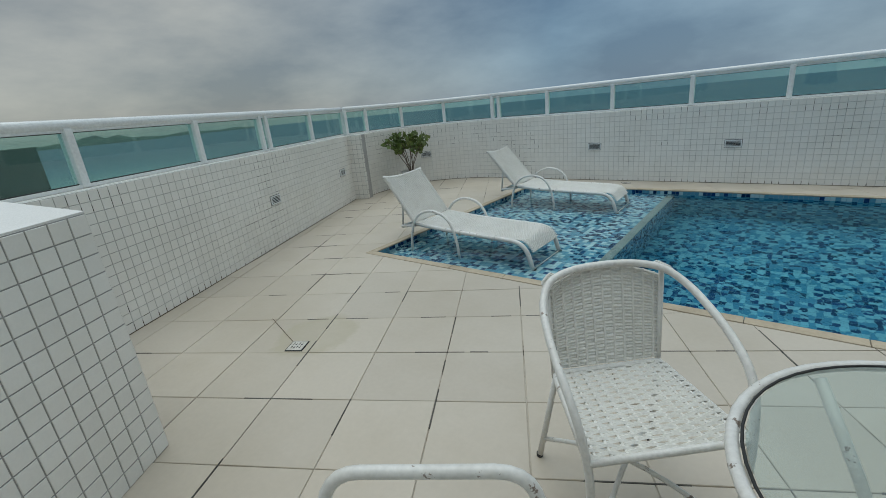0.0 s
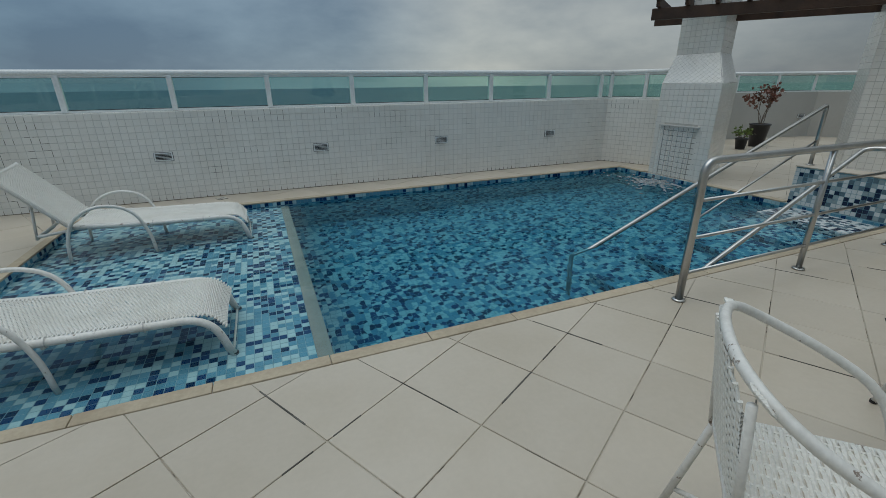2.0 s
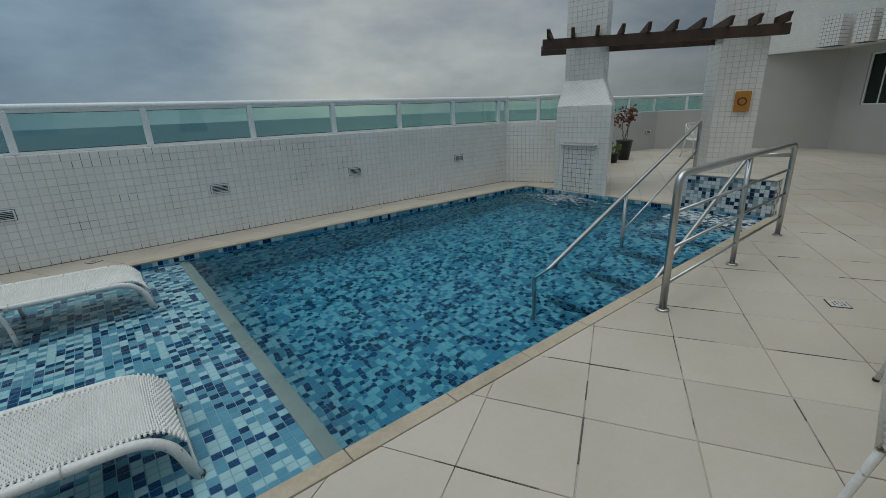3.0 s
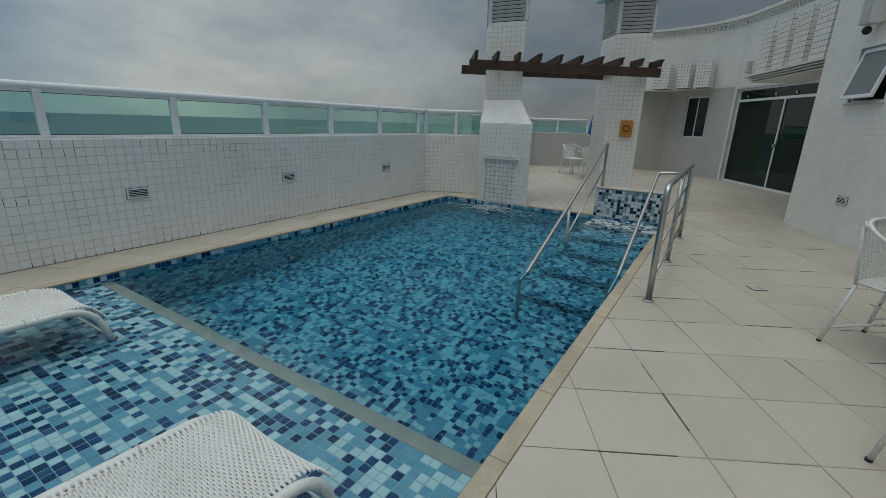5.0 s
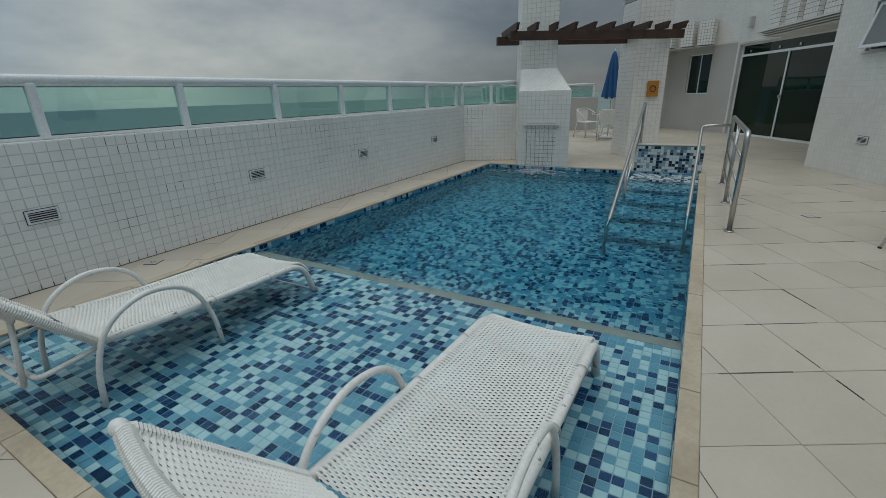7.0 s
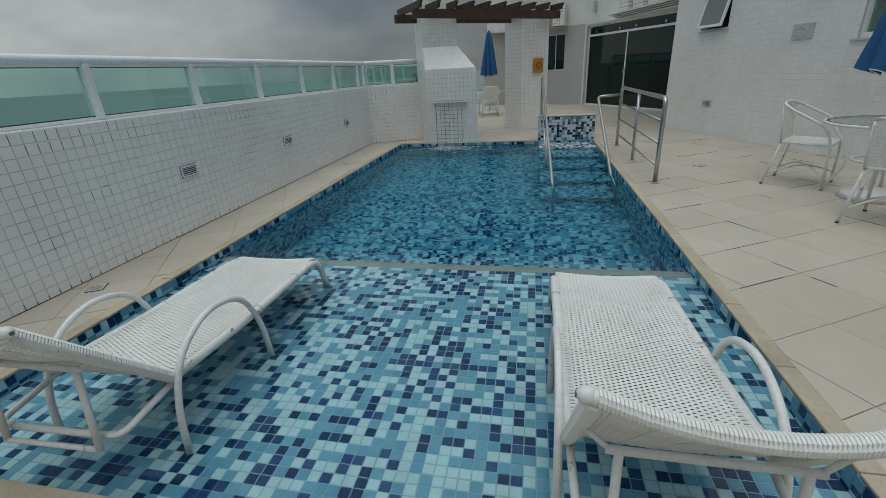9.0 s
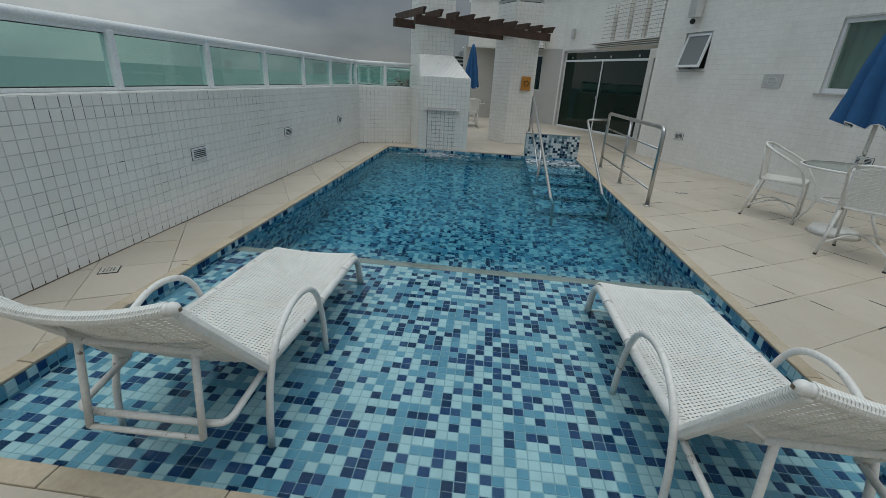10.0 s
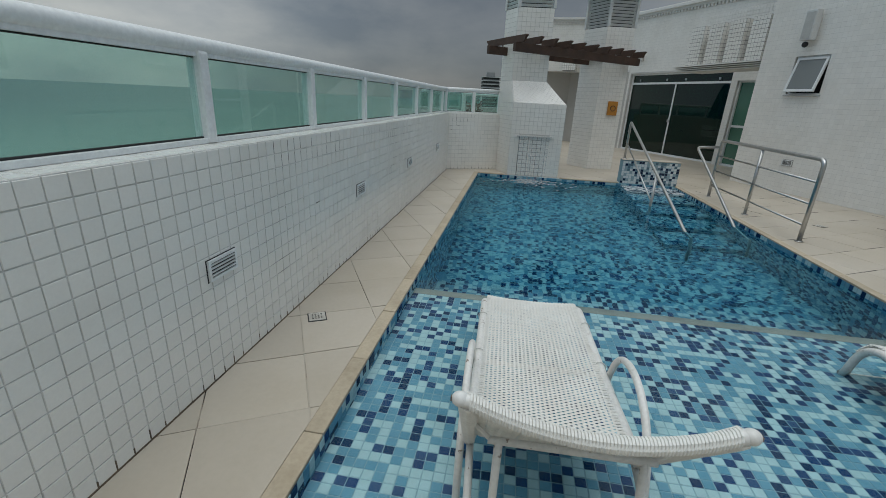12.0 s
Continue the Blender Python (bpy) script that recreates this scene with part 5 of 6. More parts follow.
def arm_chair(arms=True):
    """Front towards +y."""
    root = empty("arm_chair", pose(0, 0, 0), "white tubular armchair with woven plastic seat and rounded back", "chair", "chairs round the table")
    half = [(0.225, 0.235, 0.0), (0.245, 0.225, 0.45), (0.275, 0.17, 0.62), (0.285, 0.02, 0.71), (0.265, -0.14, 0.785), (0.215, -0.225, 0.835), (0.11, -0.262, 0.852)]
    line = rounded(half + [(0, -0.268, 0.854)] + [(-x, y, z) for x, y, z in reversed(half)], 0.09, 4)
    if not arms:
        line = rounded([(0.205, -0.20, 0.44), (0.212, -0.235, 0.70), (0.19, -0.262, 0.83), (-0.19, -0.262, 0.83), (-0.212, -0.235, 0.70), (-0.205, -0.20, 0.44)], 0.09, 5)
        for sgn in (-1, 1):
            part("front_leg", tube_mesh([(sgn * 0.225, 0.235, 0.0), (sgn * 0.245, 0.22, 0.45)], 0.0145, 8), M_PIPE, root, "", True)
    part("arm_frame" if arms else "back_frame", tube_mesh(line, 0.0132, 10), M_PIPE, root, "", True)
    for sgn in (-1, 1):
        leg = part("leg", tube_mesh([(sgn * 0.20, -0.20, 0.44), (sgn * 0.245, -0.285, 0.0)], 0.0125, 8), M_PIPE, root, "", True)
        part("foot_cap", disc_mesh((sgn * 0.245, -0.285, -0.001), 0.0145, 0.014, 10), M_RUBBER, leg)
        part("foot_cap", disc_mesh((sgn * 0.225, 0.235, -0.001), 0.0155, 0.014, 10), M_RUBBER, leg)
        arc = [Vector((sgn * 0.235, -0.26, 0.11)).lerp(Vector((-sgn * 0.23, 0.235, 0.11)), k / 10) + Vector((0, 0, (0.10 - sgn * 0.012) * math.sin(math.pi * k / 10))) for k in range(11)]
        part("stretcher", tube_mesh(arc, 0.009, 7), M_PIPE, root, "", True)
    ring = rounded([(0.245, 0.22, 0.45), (-0.245, 0.22, 0.45), (-0.205, -0.20, 0.46), (0.205, -0.20, 0.46), (0.245, 0.22, 0.45)], 0.03, 3)
    part("seat_frame", tube_mesh(ring, 0.012, 8), M_PIPE, root, "", True)

    def seat_at(u, v):
        w = 0.205 + 0.04 * u
        return Vector(((2 * v - 1) * w, -0.20 + 0.42 * u, 0.472 - 0.01 * u - 0.012 * (1 - (2 * v - 1) ** 2))), Vector((0, 0, 1))

    bm = bmesh.new()
    weave(bm, seat_at, 30, 11, 0.008, -0.02, 0.6)
    warp(bm, lambda u, v: (seat_at(u, v)[0] - Vector((0, 0, 0.004)), None), [(k + 0.5) / 10 for k in range(10)], 8, 0.006)
    tagged(part("seat", bm, M_CORD, root, "woven white plastic seat"), kind="stuff")

    def back_at(u, v):
        x = (2 * v - 1)
        w = 0.200 + 0.012 * u
        y = -0.205 - 0.05 * u - 0.02 * u * (1 - x * x)
        z = 0.475 + ((0.372 if arms else 0.22) - 0.05 * x * x) * u
        return Vector((x * w, y, z)), Vector((0, 0.98, 0.17))

    bm = bmesh.new()
    weave(bm, back_at, 30, 12, 0.0065, -0.14, 0.34)
    warp(bm, back_at, [(k + 0.5) / 11 for k in range(11)], 8, 0.006)
    tagged(part("backrest", bm, M_CORD, root, "woven white plastic backrest"), kind="stuff")
    for sgn in (-1, 1) if arms else ():
        part("back_upright", tube_mesh([(sgn * 0.203, -0.205, 0.44), (sgn * 0.216, -0.245, 0.82)], 0.010, 8), M_PIPE, root, "", True)
        bm = bmesh.new()
        for k in range(5):
            c = Vector((sgn * (0.222 - 0.006 * k), -0.218 - 0.005 * k, 0.826 + 0.003 * k))
            tube(bm, [c + (Vector((0, 0.4, -0.4)) * math.cos(t) * 0.030 + Vector((0.6, 0, 0)) * math.sin(t) * 0.028) for t in [2 * math.pi * q / 8 for q in range(8)]], 0.004, 4, True)
        tagged(part("cord_wrap", bm, M_CORD, root), kind="stuff")
    return root


def chair_pose(x, y, fx, fy):
    return pose(x, y, 0.002, 0, 0, math.degrees(math.atan2(fy, fx)) - 90)


chair = arm_chair()
chair.matrix_basis = chair_pose(0.335, 1.68, 0.67, -0.74)
copy_thing(chair, chair_pose(1.68, 1.68, -0.62, -0.78))
plain = tagged(arm_chair(False), "white tubular chair with woven seat and no arms", "chair")
plain.name = "garden_chair"
plain.matrix_basis = chair_pose(0.335, 0.595, 0.54, -0.84)
copy_thing(chair, chair_pose(11.05, 6.63, -0.6, -0.8))
copy_thing(chair, chair_pose(10.15, 5.85, 0.9, 0.1))


def round_table():
    root = empty("round_table", pose(0, 0, 0), "white tubular round table with a clear glass top", "table", "garden tables")
    R = 0.472
    ring = lambda r, z, n=48: [(r * math.cos(2 * math.pi * k / n), r * math.sin(2 * math.pi * k / n), z) for k in range(n)]
    part("rim", tube_mesh(ring(R, 0.705), 0.014, 10, True), M_PIPE, root, "", True)
    part("seal", tube_mesh(ring(R - 0.018, 0.716), 0.0035, 6, True), M_RUBBER, root, "dark rubber seal", True)
    g = part("glass_top", disc_mesh((0, 0, 0.712), R - 0.025, 0.006, 48), M_TABLEGLASS, root, "clear glass top")
    g.visible_shadow = False
    for k in range(4):
        a = math.pi / 4 + k * math.pi / 2
        c, s = math.cos(a), math.sin(a)
        part("leg", tube_mesh(rounded([(R * 0.93 * c, R * 0.93 * s, 0.70), (0.20 * c, 0.20 * s, 0.36), (0.38 * c, 0.38 * s, 0.0)], 0.18, 6), 0.014, 8), M_PIPE, root, "", True)
    part("stretcher", tube_mesh(ring(0.20, 0.36, 28), 0.010, 7, True), M_PIPE, root, "", True)
    return root


table = round_table()
table.matrix_basis = pose(1.09, 1.38, 0.002)
copy_thing(table, pose(10.75, 5.93, 0.002))


def folded_umbrella():
    root = empty("umbrella", pose(0, 0, 0), "folded blue cloth umbrella with a white pole and base", "umbrella", "garden umbrellas")
    part("base", disc_mesh((0, 0, 0.0), 0.24, 0.07, 28, 0.20), M_PIPE, root, "white round base", True)
    part("pole", tube_mesh([(0, 0, 0.05), (0, 0, 2.42)], 0.019, 10), M_PIPE, root, "", True)
    bm = bmesh.new()
    rings, seg = [], 48
    for j in range(15):
        v = j / 14
        z = 1.14 + 1.26 * v
        r = 0.212 * (1 - v) ** 0.62 + 0.024
        ring = []
        for k in range(seg):
            t = 2 * math.pi * k / seg
            fold = 1 + (0.30 - 0.1 * v) * math.cos(8 * t + 2.5 * v) + 0.07 * math.cos(3 * t + 1.1)
            ring.append(bm.verts.new((r * fold * math.cos(t) * 1.2, r * fold * math.sin(t) * 0.88, z + 0.03 * math.cos(8 * t) * (1 - v))))
        rings.append(ring)
    for a, b in zip(rings, rings[1:]):
        for k in range(seg):
            bm.faces.new((a[k], a[(k + 1) % seg], b[(k + 1) % seg], b[k]))
    bm.faces.new(rings[-1])
    canopy = part("canopy", bm, M_UMBRELLA, root, "folded blue cloth", True)
    hem = []
    for k in range(seg):
        t = 2 * math.pi * k / seg
        r = 0.236 * (1 + 0.30 * math.cos(8 * t) + 0.07 * math.cos(3 * t + 1.1))
        hem.append((r * math.cos(t) * 1.2, r * math.sin(t) * 0.88, 1.14 + 0.03 * math.cos(8 * t)))
    part("hem", tube_mesh(hem, 0.005, 5, True), M_PIPE, canopy, "white hem")
    part("finial", disc_mesh((0, 0, 2.40), 0.02, 0.07, 12, 0.008), M_PIPE, root)
    return root


umb = folded_umbrella()
umb.matrix_basis = pose(1.09, 1.38, 0.002, 0, 0, 54)
copy_thing(umb, pose(10.75, 5.93, 0.002))


# ---------------------------------------------------------------- house doors, windows, fittings
def frame_rect(root, name, m, s0, s1, z0, z1, t, y0, y1, mat):
    bm = bmesh.new()
    for lo, hi in (((s0, y0, z0), (s1, y1, z0 + t)), ((s0, y0, z1 - t), (s1, y1, z1)), ((s0, y0, z0 + t), (s0 + t, y1, z1 - t)), ((s1 - t, y0, z0 + t), (s1, y1, z1 - t))):
        add_box(bm, lo, hi, m)
    return part(name, bm, mat, root)


door = structure(new("door_1"), "wide dark green glass sliding door with a transom", "door")
d0, d1 = door_open[0], door_open[1]
mid = (d0 + d1) / 2
dm = m_D
frame_rect(door, "frame", dm, d0, d1, 0.0, 2.47, 0.05, -0.16, -0.08, M_ALU)
part("transom_bar", box_mesh((d0 + 0.05, -0.16, 2.14), (d1 - 0.05, -0.08, 2.20), dm), M_ALU, door)
for k, (a, b) in enumerate(((d0 + 0.05, mid), (mid, d1 - 0.05))):
    leaf = part("leaf", box_mesh((a, -0.125 + 0.012 * k, 0.03), (b, -0.115 + 0.012 * k, 2.14), dm), M_DOORGLASS, door, "dark green glass leaf")
    part("transom_pane", box_mesh((a, -0.125, 2.20), (b, -0.115, 2.42), dm), M_DOORGLASS, door, "dark green glass pane")
    for sx in (0.35, (b - a) - 0.35):
        part("clamp", box_mesh((a + sx, -0.11, 2.24), (a + sx + 0.06, -0.09, 2.30), dm, 0.004), M_STEEL, door)
part("meeting_stile", box_mesh((mid - 0.02, -0.108, 0.03), (mid + 0.02, -0.085, 2.14), dm), M_ALU, door)
part("door_handle", box_mesh((mid - 0.04, -0.085, 1.02), (mid + 0.04, -0.05, 1.10), dm, 0.01), M_STEEL, door, "round steel lock")
door2 = structure(new("door_2"), "narrow green glass side door in a white frame", "door")
e0, e1 = side_open[0], side_open[1]
frame_rect(door2, "frame", dm, e0, e1, 0.0, 2.2, 0.05, -0.16, -0.06, M_ALU)
part("leaf", box_mesh((e0 + 0.05, -0.12, 0.05), (e1 - 0.05, -0.11, 2.15), dm), glass_material("mid_green_glass", (0.20, 0.48, 0.36), 0.6), door2, "green glass leaf")
part("mid_rail", box_mesh((e0 + 0.05, -0.13, 1.02), (e1 - 0.05, -0.08, 1.08), dm), M_ALU, door2)

win = structure(new("window_1"), "small top-hung window tilted open with frosted glass", "window")
w0, w1, wz0, wz1 = win1
frame_rect(win, "window_frame", m_A, w0, w1, wz0, wz1, 0.035, -0.12, -0.04, M_ALU)
mt = m_A @ pose(0, -0.05, wz1 - 0.03, 14) @ pose(0, 0, -(wz1 - 0.03))
frame_rect(win, "sash", mt, w0 + 0.03, w1 - 0.03, wz0 + 0.03, wz1 - 0.03, 0.04, 0.0, 0.03, M_ALU)
part("pane", box_mesh((w0 + 0.07, 0.01, wz0 + 0.07), (w1 - 0.07, 0.016, wz1 - 0.07), mt), M_FROST, win, "grey frosted pane")
part("window_sill", box_mesh((w0 - 0.03, -0.12, wz0 - 0.025), (w1 + 0.03, 0.035, wz0 - 0.002), m_A, 0.004), M_SIGN, win)
# added dark sheet: the room's shade as a flat colour
part("room_blind", box_mesh((w0 - 0.1, -0.235, wz0 - 0.1), (w1 + 0.1, -0.225, wz1 + 0.1), m_A), M_DARK, win, "dark sheet painted as the unlit room behind the pane")
win = structure(new("window_2"), "window with pale green curtain behind white frame", "window")
w0, w1, wz0, wz1 = win2
frame_rect(win, "window_frame", m_A, w0, w1, wz0, wz1, 0.06, -0.12, -0.03, M_ALU)
part("pane", box_mesh((w0 + 0.06, -0.08, wz0 + 0.06), (w1 - 0.06, -0.074, wz1 - 0.06), m_A), M_WINGLASS, win, "glass pane")
part("window_sill", box_mesh((w0 - 0.04, -0.12, wz0 - 0.03), (w1 + 0.04, 0.03, wz0 - 0.002), m_A, 0.004), M_SIGN, win)
bm = bmesh.new()
nf = 60
prev = None
for k in range(nf + 1):
    s = w0 - 0.05 + (w1 - w0 + 0.1) * k / nf
    a, b = bm.verts.new(m_A @ Vector((s, -0.19 + 0.015 * math.sin(k * 1.1), wz0 - 0.05))), bm.verts.new(m_A @ Vector((s, -0.19 + 0.015 * math.sin(k * 1.1), wz1 + 0.05)))
    if prev:
        bm.faces.new((prev[0], a, b, prev[1]))
    prev = (a, b)
part("curtain", bm, M_CURTAIN, win, "pale green curtain", True)
win = structure(new("window_3"), "dark green sliding window in the recess wall", "window")
frame_rect(win, "window_frame", m_R, wopen[0], wopen[1], wopen[2], wopen[3], 0.03, -0.10, -0.04, M_ALU)
wm = (wopen[0] + wopen[1]) / 2
for a, b in ((wopen[0] + 0.03, wm), (wm, wopen[1] - 0.03)):
    part("pane", box_mesh((a, -0.075, wopen[2] + 0.03), (b, -0.069, wopen[3] - 0.03), m_R), M_DOORGLASS, win, "dark green pane")
part("stile", box_mesh((wm - 0.012, -0.068, wopen[2] + 0.03), (wm + 0.012, -0.05, wopen[3] - 0.03), m_R), M_ALU, win)
# dark sheet stands in for the unlit room, no room is built
part("room_dark", box_mesh((wopen[0] - 0.1, -0.25, wopen[2] - 0.1), (wopen[1] + 0.1, -0.24, wopen[3] + 0.1), m_R), M_DARK, win, "dark sheet painted as the unlit room behind the pane")

sg = empty("wall_sign", m_A @ pose(sA(3.94), 0.004, 1.60), "small grey pictogram plate on the tiled wall", "sign")
part("plate", box_mesh((-0.16, 0, -0.10), (0.16, 0.012, 0.10), None, 0.003), M_SIGN, sg)
bm = bmesh.new()
tube(bm, [(0.075 * math.cos(t), 0.013, 0.055 * math.sin(t)) for t in [2 * math.pi * k / 24 for k in range(24)]], 0.006, 5, True)
add_box(bm, (-0.10, 0.012, -0.006), (0.10, 0.016, 0.006))
part("mark", bm, M_LOUVER, sg)

lm = empty("wall_lamp", m_A @ pose(sA(5.66), 0.004, 2.83), "white tubular outdoor lamp with a dark sensor on the house wall", "wall lamp")
part("bracket", box_mesh((-0.06, 0, -0.14), (0.06, 0.05, 0.24), None, 0.006), M_ALU, lm)
part("head", box_mesh((-0.10, 0.05, -0.17), (0.10, 0.18, 0.32), None, 0.015), M_LOUVER, lm)
bm = bmesh.new()
bmesh.ops.create_icosphere(bm, subdivisions=2, radius=0.05, matrix=Matrix.Translation((0.02, 0.11, -0.23)))
part("sensor", bm, M_DARK, lm, "dark round sensor", True)
part("lens", box_mesh((-0.08, 0.181, -0.14), (0.08, 0.186, 0.28)), M_SIGN, lm)


def facade_box(m, s, w, d, z0, z1):
    ob = tagged(mesh_object("facade_fin", box_mesh((s, 0, z0), (s + w, d, z1), m), M_GROUT_DARK), "white tiled box projecting from the facade", "facade box", "facade boxes", "structure")
    tile_sheet("tile", m @ pose(0, d, 0), s, s + w, z0, z1, M_TILE, ob, joint=0.0065)
    a = m @ pose(s, 0, 0) @ Matrix(((0, -1, 0, 0), (1, 0, 0, 0), (0, 0, 1, 0), (0, 0, 0, 1)))
    tile_sheet("tile", a, 0, d, z0, z1, M_TILE, ob, joint=0.0065)
    b = m @ pose(s + w, d, 0) @ Matrix(((0, 1, 0, 0), (-1, 0, 0, 0), (0, 0, 1, 0), (0, 0, 0, 1)))
    tile_sheet("tile", b, 0, d, z0, z1, M_TILE, ob, joint=0.0065)


m_X = wall_frame(A0, (A1[0] + 2.6, A1[1] + 2.6 * (A1[1] - A0[1]) / (A1[0] - A0[0])))[0]
bm = bmesh.new()
add_box(bm, (len_A + 0.01, -0.75, 2.40), (len_A + 2.62, 0.03, 2.425), m_X)
add_box(bm, (len_A + 0.01, -0.75, 2.29), (len_A + 2.40, -0.16, 2.398), m_X)
for q in range(3):
    add_box(bm, (len_A + 0.011, -0.159, 2.365 - 0.036 * q), (len_A + 2.51 - 0.03 * q, 0.0 - 0.03 * q, 2.380 - 0.036 * q), m_X)
structure(mesh_object("trim_ledge", bm, M_PLASTER), "white projecting ledge below the facade boxes", "ledge")
bm = box_mesh((len_A + 0.01, -0.95, 2.47), (len_A + 2.5, -0.60, 3.6), m_X)
bk = structure(mesh_object("wall_ledge_back", bm, M_GROUT), "white tiled wall behind the facade boxes", "wall")
tile_sheet("tile", m_X @ pose(0, -0.60, 0), len_A + 0.01, len_A + 2.5, 2.47, 3.6, M_TILE, bk)
for k in range(4):
    facade_box(m_X @ pose(0, -0.59, 0), len_A + 0.03 + k * 0.57, 0.40, 0.60, 2.428, 3.25)
m_L = wall_frame((13.55, 3.45), (14.0, 4.9))[0] @ pose(0, 0.05, 0.06)
for s0, w in ((0.05, 0.40), (0.60, 0.34), (1.20, 0.46)):
    facade_box(m_L, s0, w, 0.34, 2.50, 3.18)
lm2 = empty("wall_lamp", m_D @ pose(sD(12.6), 0.004, 3.0), "small white lamp on the facade", "wall lamp")
part("body", box_mesh((-0.06, 0, -0.14), (0.06, 0.10, 0.14), None, 0.01), M_SIGN, lm2)
part("lens", box_mesh((-0.045, 0.1, -0.11), (0.045, 0.106, 0.11)), M_LOUVER, lm2)


# ---------------------------------------------------------------- plants
def pot(root, r0, r1, hgt, mat):
    bm = bmesh.new()
    seg = 24
    prof = [(r0, 0), (r1, hgt - 0.03), (r1 + 0.012, hgt - 0.03), (r1 + 0.012, hgt), (r1 - 0.012, hgt), (r1 - 0.02, hgt - 0.05)]
    rings = [[bm.verts.new((r * math.cos(2 * math.pi * k / seg), r * math.sin(2 * math.pi * k / seg), z)) for k in range(seg)] for r, z in prof]
    for a, b in zip(rings, rings[1:]):
        for k in range(seg):
            bm.faces.new((a[k], a[(k + 1) % seg], b[(k + 1) % seg], b[k]))
    bm.faces.new(rings[0][::-1])
    part("pot", bm, mat, root, "tapered plant pot", True)
    part("soil", disc_mesh((0, 0, hgt - 0.06), r1 - 0.018, 0.01, 20), M_SOIL, root)


def bush(root, base, hgt, spread, stems, leaves, leaf, mat, seed, low=0.35):
    """Tapered stems that fork, with many single leaves near their ends."""
    rb = random.Random(seed)
    bm, tips = bmesh.new(), []
    for k in range(stems):
        a = 2 * math.pi * k / stems + rb.uniform(-0.4, 0.4)
        p, d, pts = Vector((0.02 * math.cos(a), 0.02 * math.sin(a), base)), Vector((0.35 * math.cos(a) * spread, 0.35 * math.sin(a) * spread, 1)).normalized(), []
        for j in range(7):
            pts.append(p.copy())
            d = (d + Vector((rb.uniform(-0.25, 0.25), rb.uniform(-0.25, 0.25), 0.02)) + Vector((math.cos(a), math.sin(a), 0)) * 0.07 * spread).normalized()
            p = p + d * hgt / 7
            if j > 6 * low:
                tips.append((p.copy(), d.copy()))
            if j in (3, 4, 5):
                e = (d + Vector((rb.uniform(-0.9, 0.9), rb.uniform(-0.9, 0.9), 0.1))).normalized()
                q = [p.copy(), p + e * hgt * 0.10, p + e * hgt * 0.18 + Vector((0, 0, 0.02))]
                tube(bm, q, 0.0035, 5)
                tips += [(q[1], e), (q[2], e)]
        tube(bm, pts, 0.007, 6)
    part("stems", bm, M_BARK, root)
    verts, faces = [], []
    for k in range(leaves):
        c, d = rb.choice(tips)
        c = c + Vector((rb.gauss(0, 0.035), rb.gauss(0, 0.035), rb.gauss(0, 0.03)))
        ax = (d * 0.4 + Vector((rb.uniform(-1, 1), rb.uniform(-1, 1), rb.uniform(-0.3, 0.8)))).normalized()
        sd = ax.cross(Vector((rb.uniform(-1, 1), rb.uniform(-1, 1), rb.uniform(-1, 1)))).normalized()
        nr = ax.cross(sd)
        ln, wd = leaf * rb.uniform(0.7, 1.25), leaf * rb.uniform(0.30, 0.46)
        b = len(verts)
        verts += [c, c + ax * ln * 0.45 + sd * wd + nr * ln * 0.06, c + ax * ln, c + ax * ln * 0.45 - sd * wd + nr * ln * 0.06, c + ax * ln * 0.5 - nr * ln * 0.03]
        faces += [(b, b + 1, b + 4), (b + 1, b + 2, b + 4), (b + 2, b + 3, b + 4), (b + 3, b, b + 4)]
    tagged(pydata("leaves", verts, faces, mat, root), kind="stuff")


p = empty("potted_bush", pose(-5.0, 6.55, 0.002), "leafy green bush in a pale grey pot in the parapet corner", "potted plant")
pot(p, 0.15, 0.19, 0.36, M_SHADE_POT_GREY)
bush(p, 0.32, 0.70, 0.55, 10, 560, 0.095, M_LEAF, 3, 0.5)
p = empty("potted_shrub", pose(9.75, 7.90, 0.002), "sparse reddish shrub in a tall black pot", "potted plant")
pot(p, 0.14, 0.20, 0.50, M_POT)
bush(p, 0.45, 0.85, 0.7, 6, 260, 0.08, M_LEAF_RED, 5, 0.5)
p = empty("potted_plant", pose(9.0, 7.75, 0.002), "small dark plant in a low black pot", "potted plant")
pot(p, 0.09, 0.12, 0.24, M_POT)
bush(p, 0.2, 0.22, 1.2, 6, 120, 0.07, M_LEAF, 9)


# ---------------------------------------------------------------- distance
def hill(name, cx, cy, length, width, height, ang, seed, label):
    verts, faces = [], []
    n, k = 48, 10
    for i in range(n + 1):
        for j in range(k + 1):
            u, v = i / n * 2 - 1, j / k * 2 - 1
            e = max(0, 1 - u * u) ** 0.7 * max(0, 1 - v * v)
            z = height * e * (0.55 + 0.6 * noise.noise(Vector((u * 3 + seed, v * 1.3, seed))) + 0.18 * noise.noise(Vector((u * 11 + seed, v * 4, seed))))
            verts.append((u * length / 2, v * width / 2, max(z, -1)))
    for i in range(n):
        for j in range(k):
            a = i * (k + 1) + j
            faces.append((a, a + 1, a + k + 2, a + k + 1))
    ob = pydata(name, verts, faces, M_HILL, None, True)
    ob.matrix_basis = pose(cx, cy, -15.5, 0, 0, ang)
    return tagged(ob, label, "hill", kind="structure")


def along_view(deg, dist):
    return math.cos(radians(deg)) * dist, math.sin(radians(deg)) * dist


x, y = along_view(165.5, 2600)
hill("backdrop_headland", x, y, 520, 260, 44, 76, 2.3, "low dark headland across the bay")
x, y = along_view(156, 3400)
hill("backdrop_hill", x, y, 900, 300, 28, 66, 5.1, "low far shore across the bay")


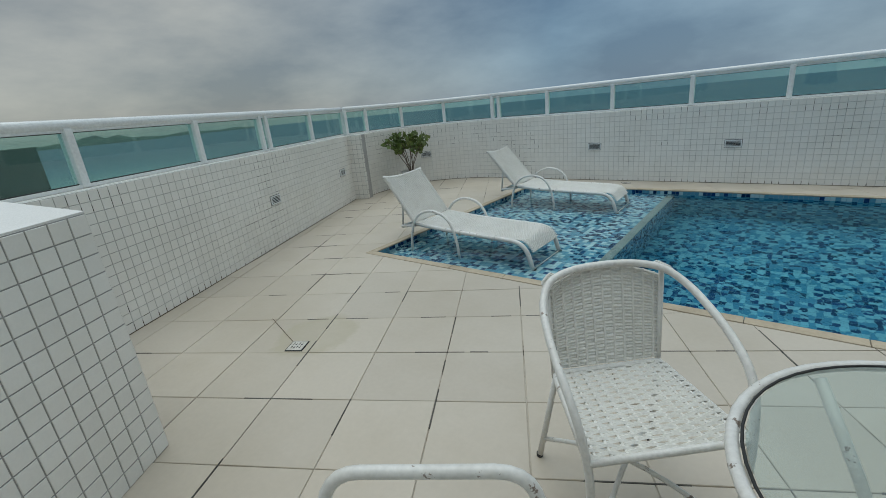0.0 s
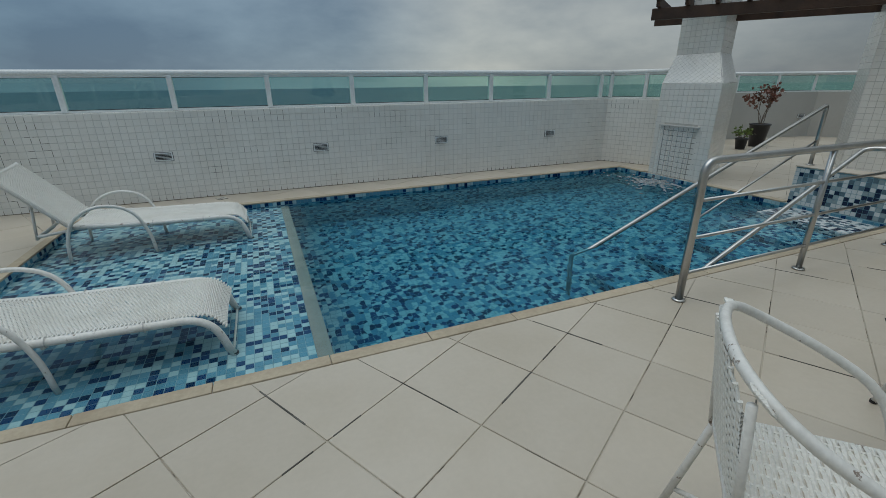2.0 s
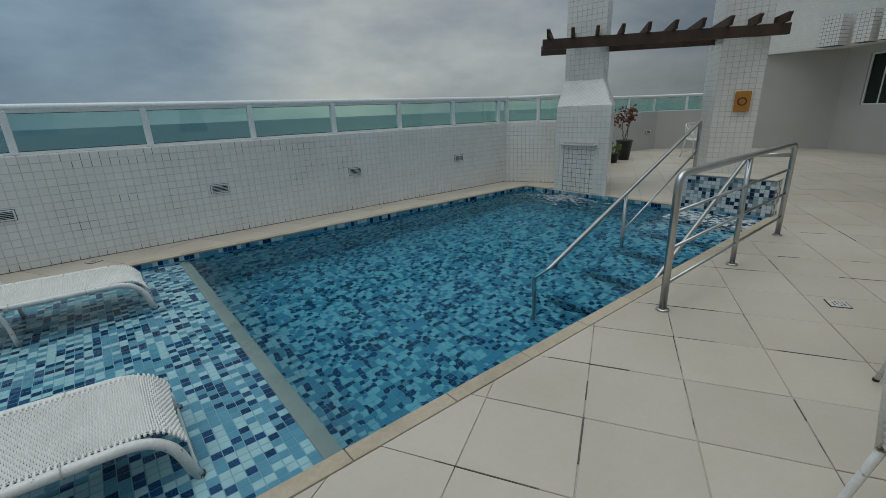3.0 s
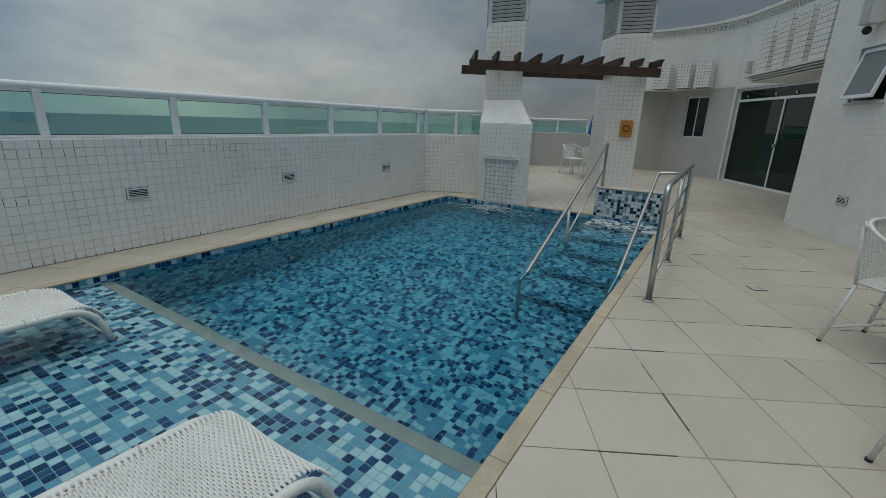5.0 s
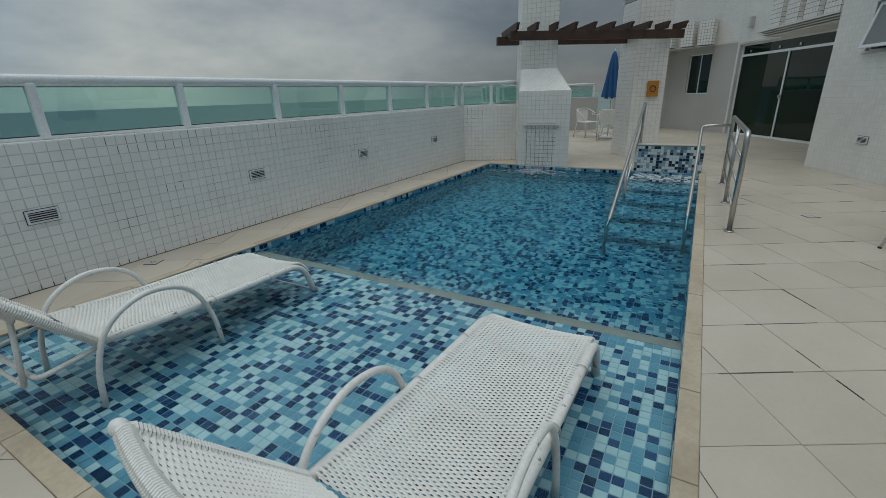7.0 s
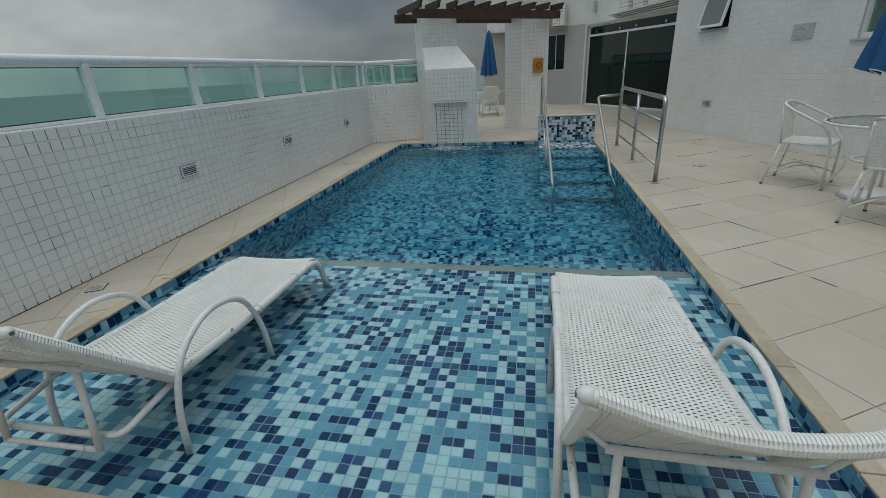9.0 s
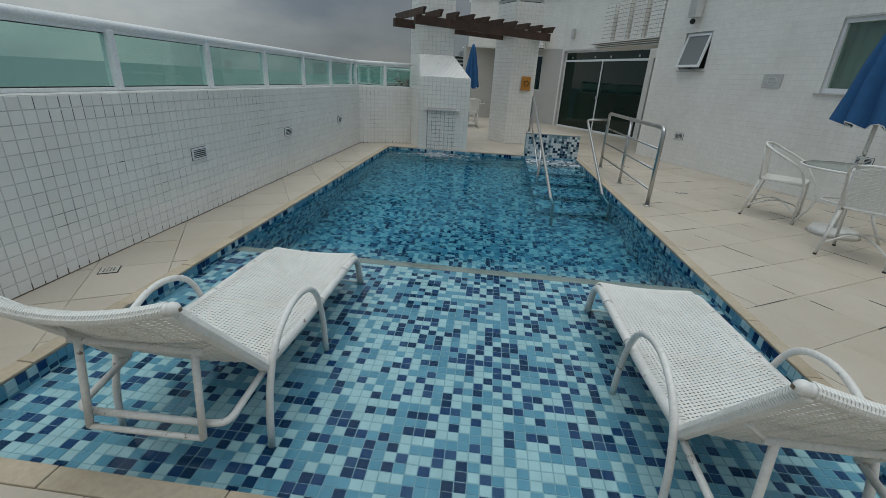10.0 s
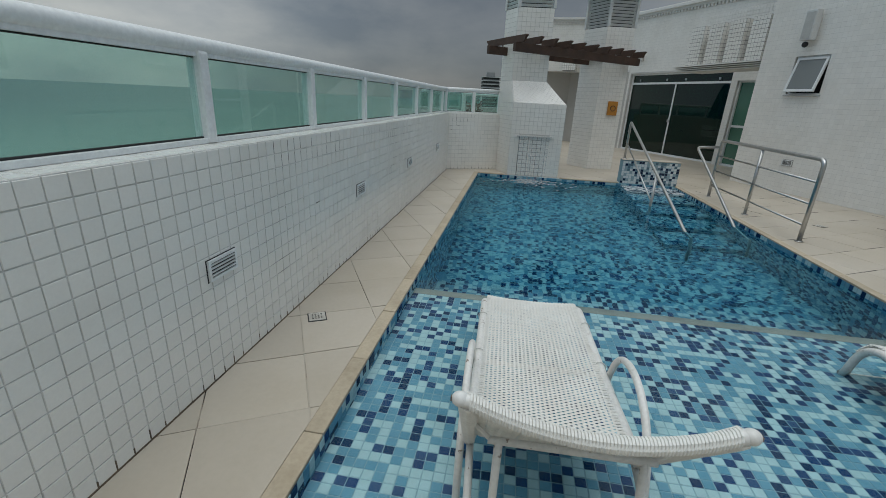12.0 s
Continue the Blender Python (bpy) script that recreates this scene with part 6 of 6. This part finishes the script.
def far_building(x, y, w, d, hgt, ang, storeys, label):
    root = empty("apartment_building", pose(x, y, -15, 0, 0, ang), label, "building", "far buildings")
    part("wall", box_mesh((-w / 2, -d / 2, 0), (w / 2, d / 2, hgt)), M_CONCRETE, root)
    part("roof", box_mesh((-w / 4, -d / 4, hgt), (w / 4, d / 4, hgt + 4)), M_CONCRETE, root)
    step = hgt / storeys
    for k in range(storeys):
        if k * step > hgt - 14 * step:
            part("balcony", box_mesh((-w / 2 - 1.2, -d / 2 - 1.2, k * step + step * 0.9), (w / 2 + 1.2, d / 2 + 1.2, k * step + step)), M_LOUVER, root)
            part("window", box_mesh((-w / 2 - 0.1, -d / 2 - 0.1, k * step + step * 0.3), (w / 2 + 0.1, d / 2 + 0.1, k * step + step * 0.85)), M_DARK, root)


x, y = along_view(3.83, 420)
far_building(x - 3.7, y + 6.5, 18, 14, 36, 10, 12, "grey apartment tower far along the shore")
x, y = along_view(173.6, 150)
blk = empty("apartment_building", pose(x, y, -15, 0, 0, 83.6), "dark stepped neighbouring building seen through the balustrade glass", "building", "far buildings")
part("wall", box_mesh((-8.0, -9, 0), (8.3, 9, 16.2)), M_HILL, blk)
part("roof", box_mesh((-8.3, -9.3, 16.2), (8.6, 9.3, 16.5)), M_HILL, blk)
part("annex", box_mesh((-11.6, -8, 0), (-8.0, 8, 11.6)), M_HILL, blk)
for k in range(4):
    part("window", box_mesh((-6 + k * 3.6, 9.0, 11.0), (-4.2 + k * 3.6, 9.08, 13.0)), M_DARK, blk)


# ---------------------------------------------------------------- single wall tiles nearest the walk
hw = PITCH / 2 - 0.0025
bm = box_mesh((-hw, 0.0006, -hw), (hw, 0.004, hw))
bmesh.ops.bevel(bm, geom=[e for e in bm.edges if all(v.co.y > 0.003 for v in e.verts)], offset=0.0015, segments=1, affect="EDGES")
wall_tile_me = bpy.data.meshes.new("wall_tile")
bm.to_mesh(wall_tile_me)
bm.free()
wall_tile_me.materials.append(M_TILE_ONE)
for m, cs, cz, owner, wide, tall in WALL_PIECES:
    p, out = m @ Vector((cs, 0, cz)), (m.to_3x3() @ Vector((0, 1, 0)))
    ob = new("wall_tile", wall_tile_me)
    turn = math.degrees(math.atan2(out.y, out.x)) - 90
    ob.matrix_basis = pose(p.x, p.y, p.z, rt.uniform(-0.5, 0.5), 0, turn + rt.uniform(-0.5, 0.5)) @ Matrix.Diagonal((wide, 1, tall, 1))
    ob.parent = owner
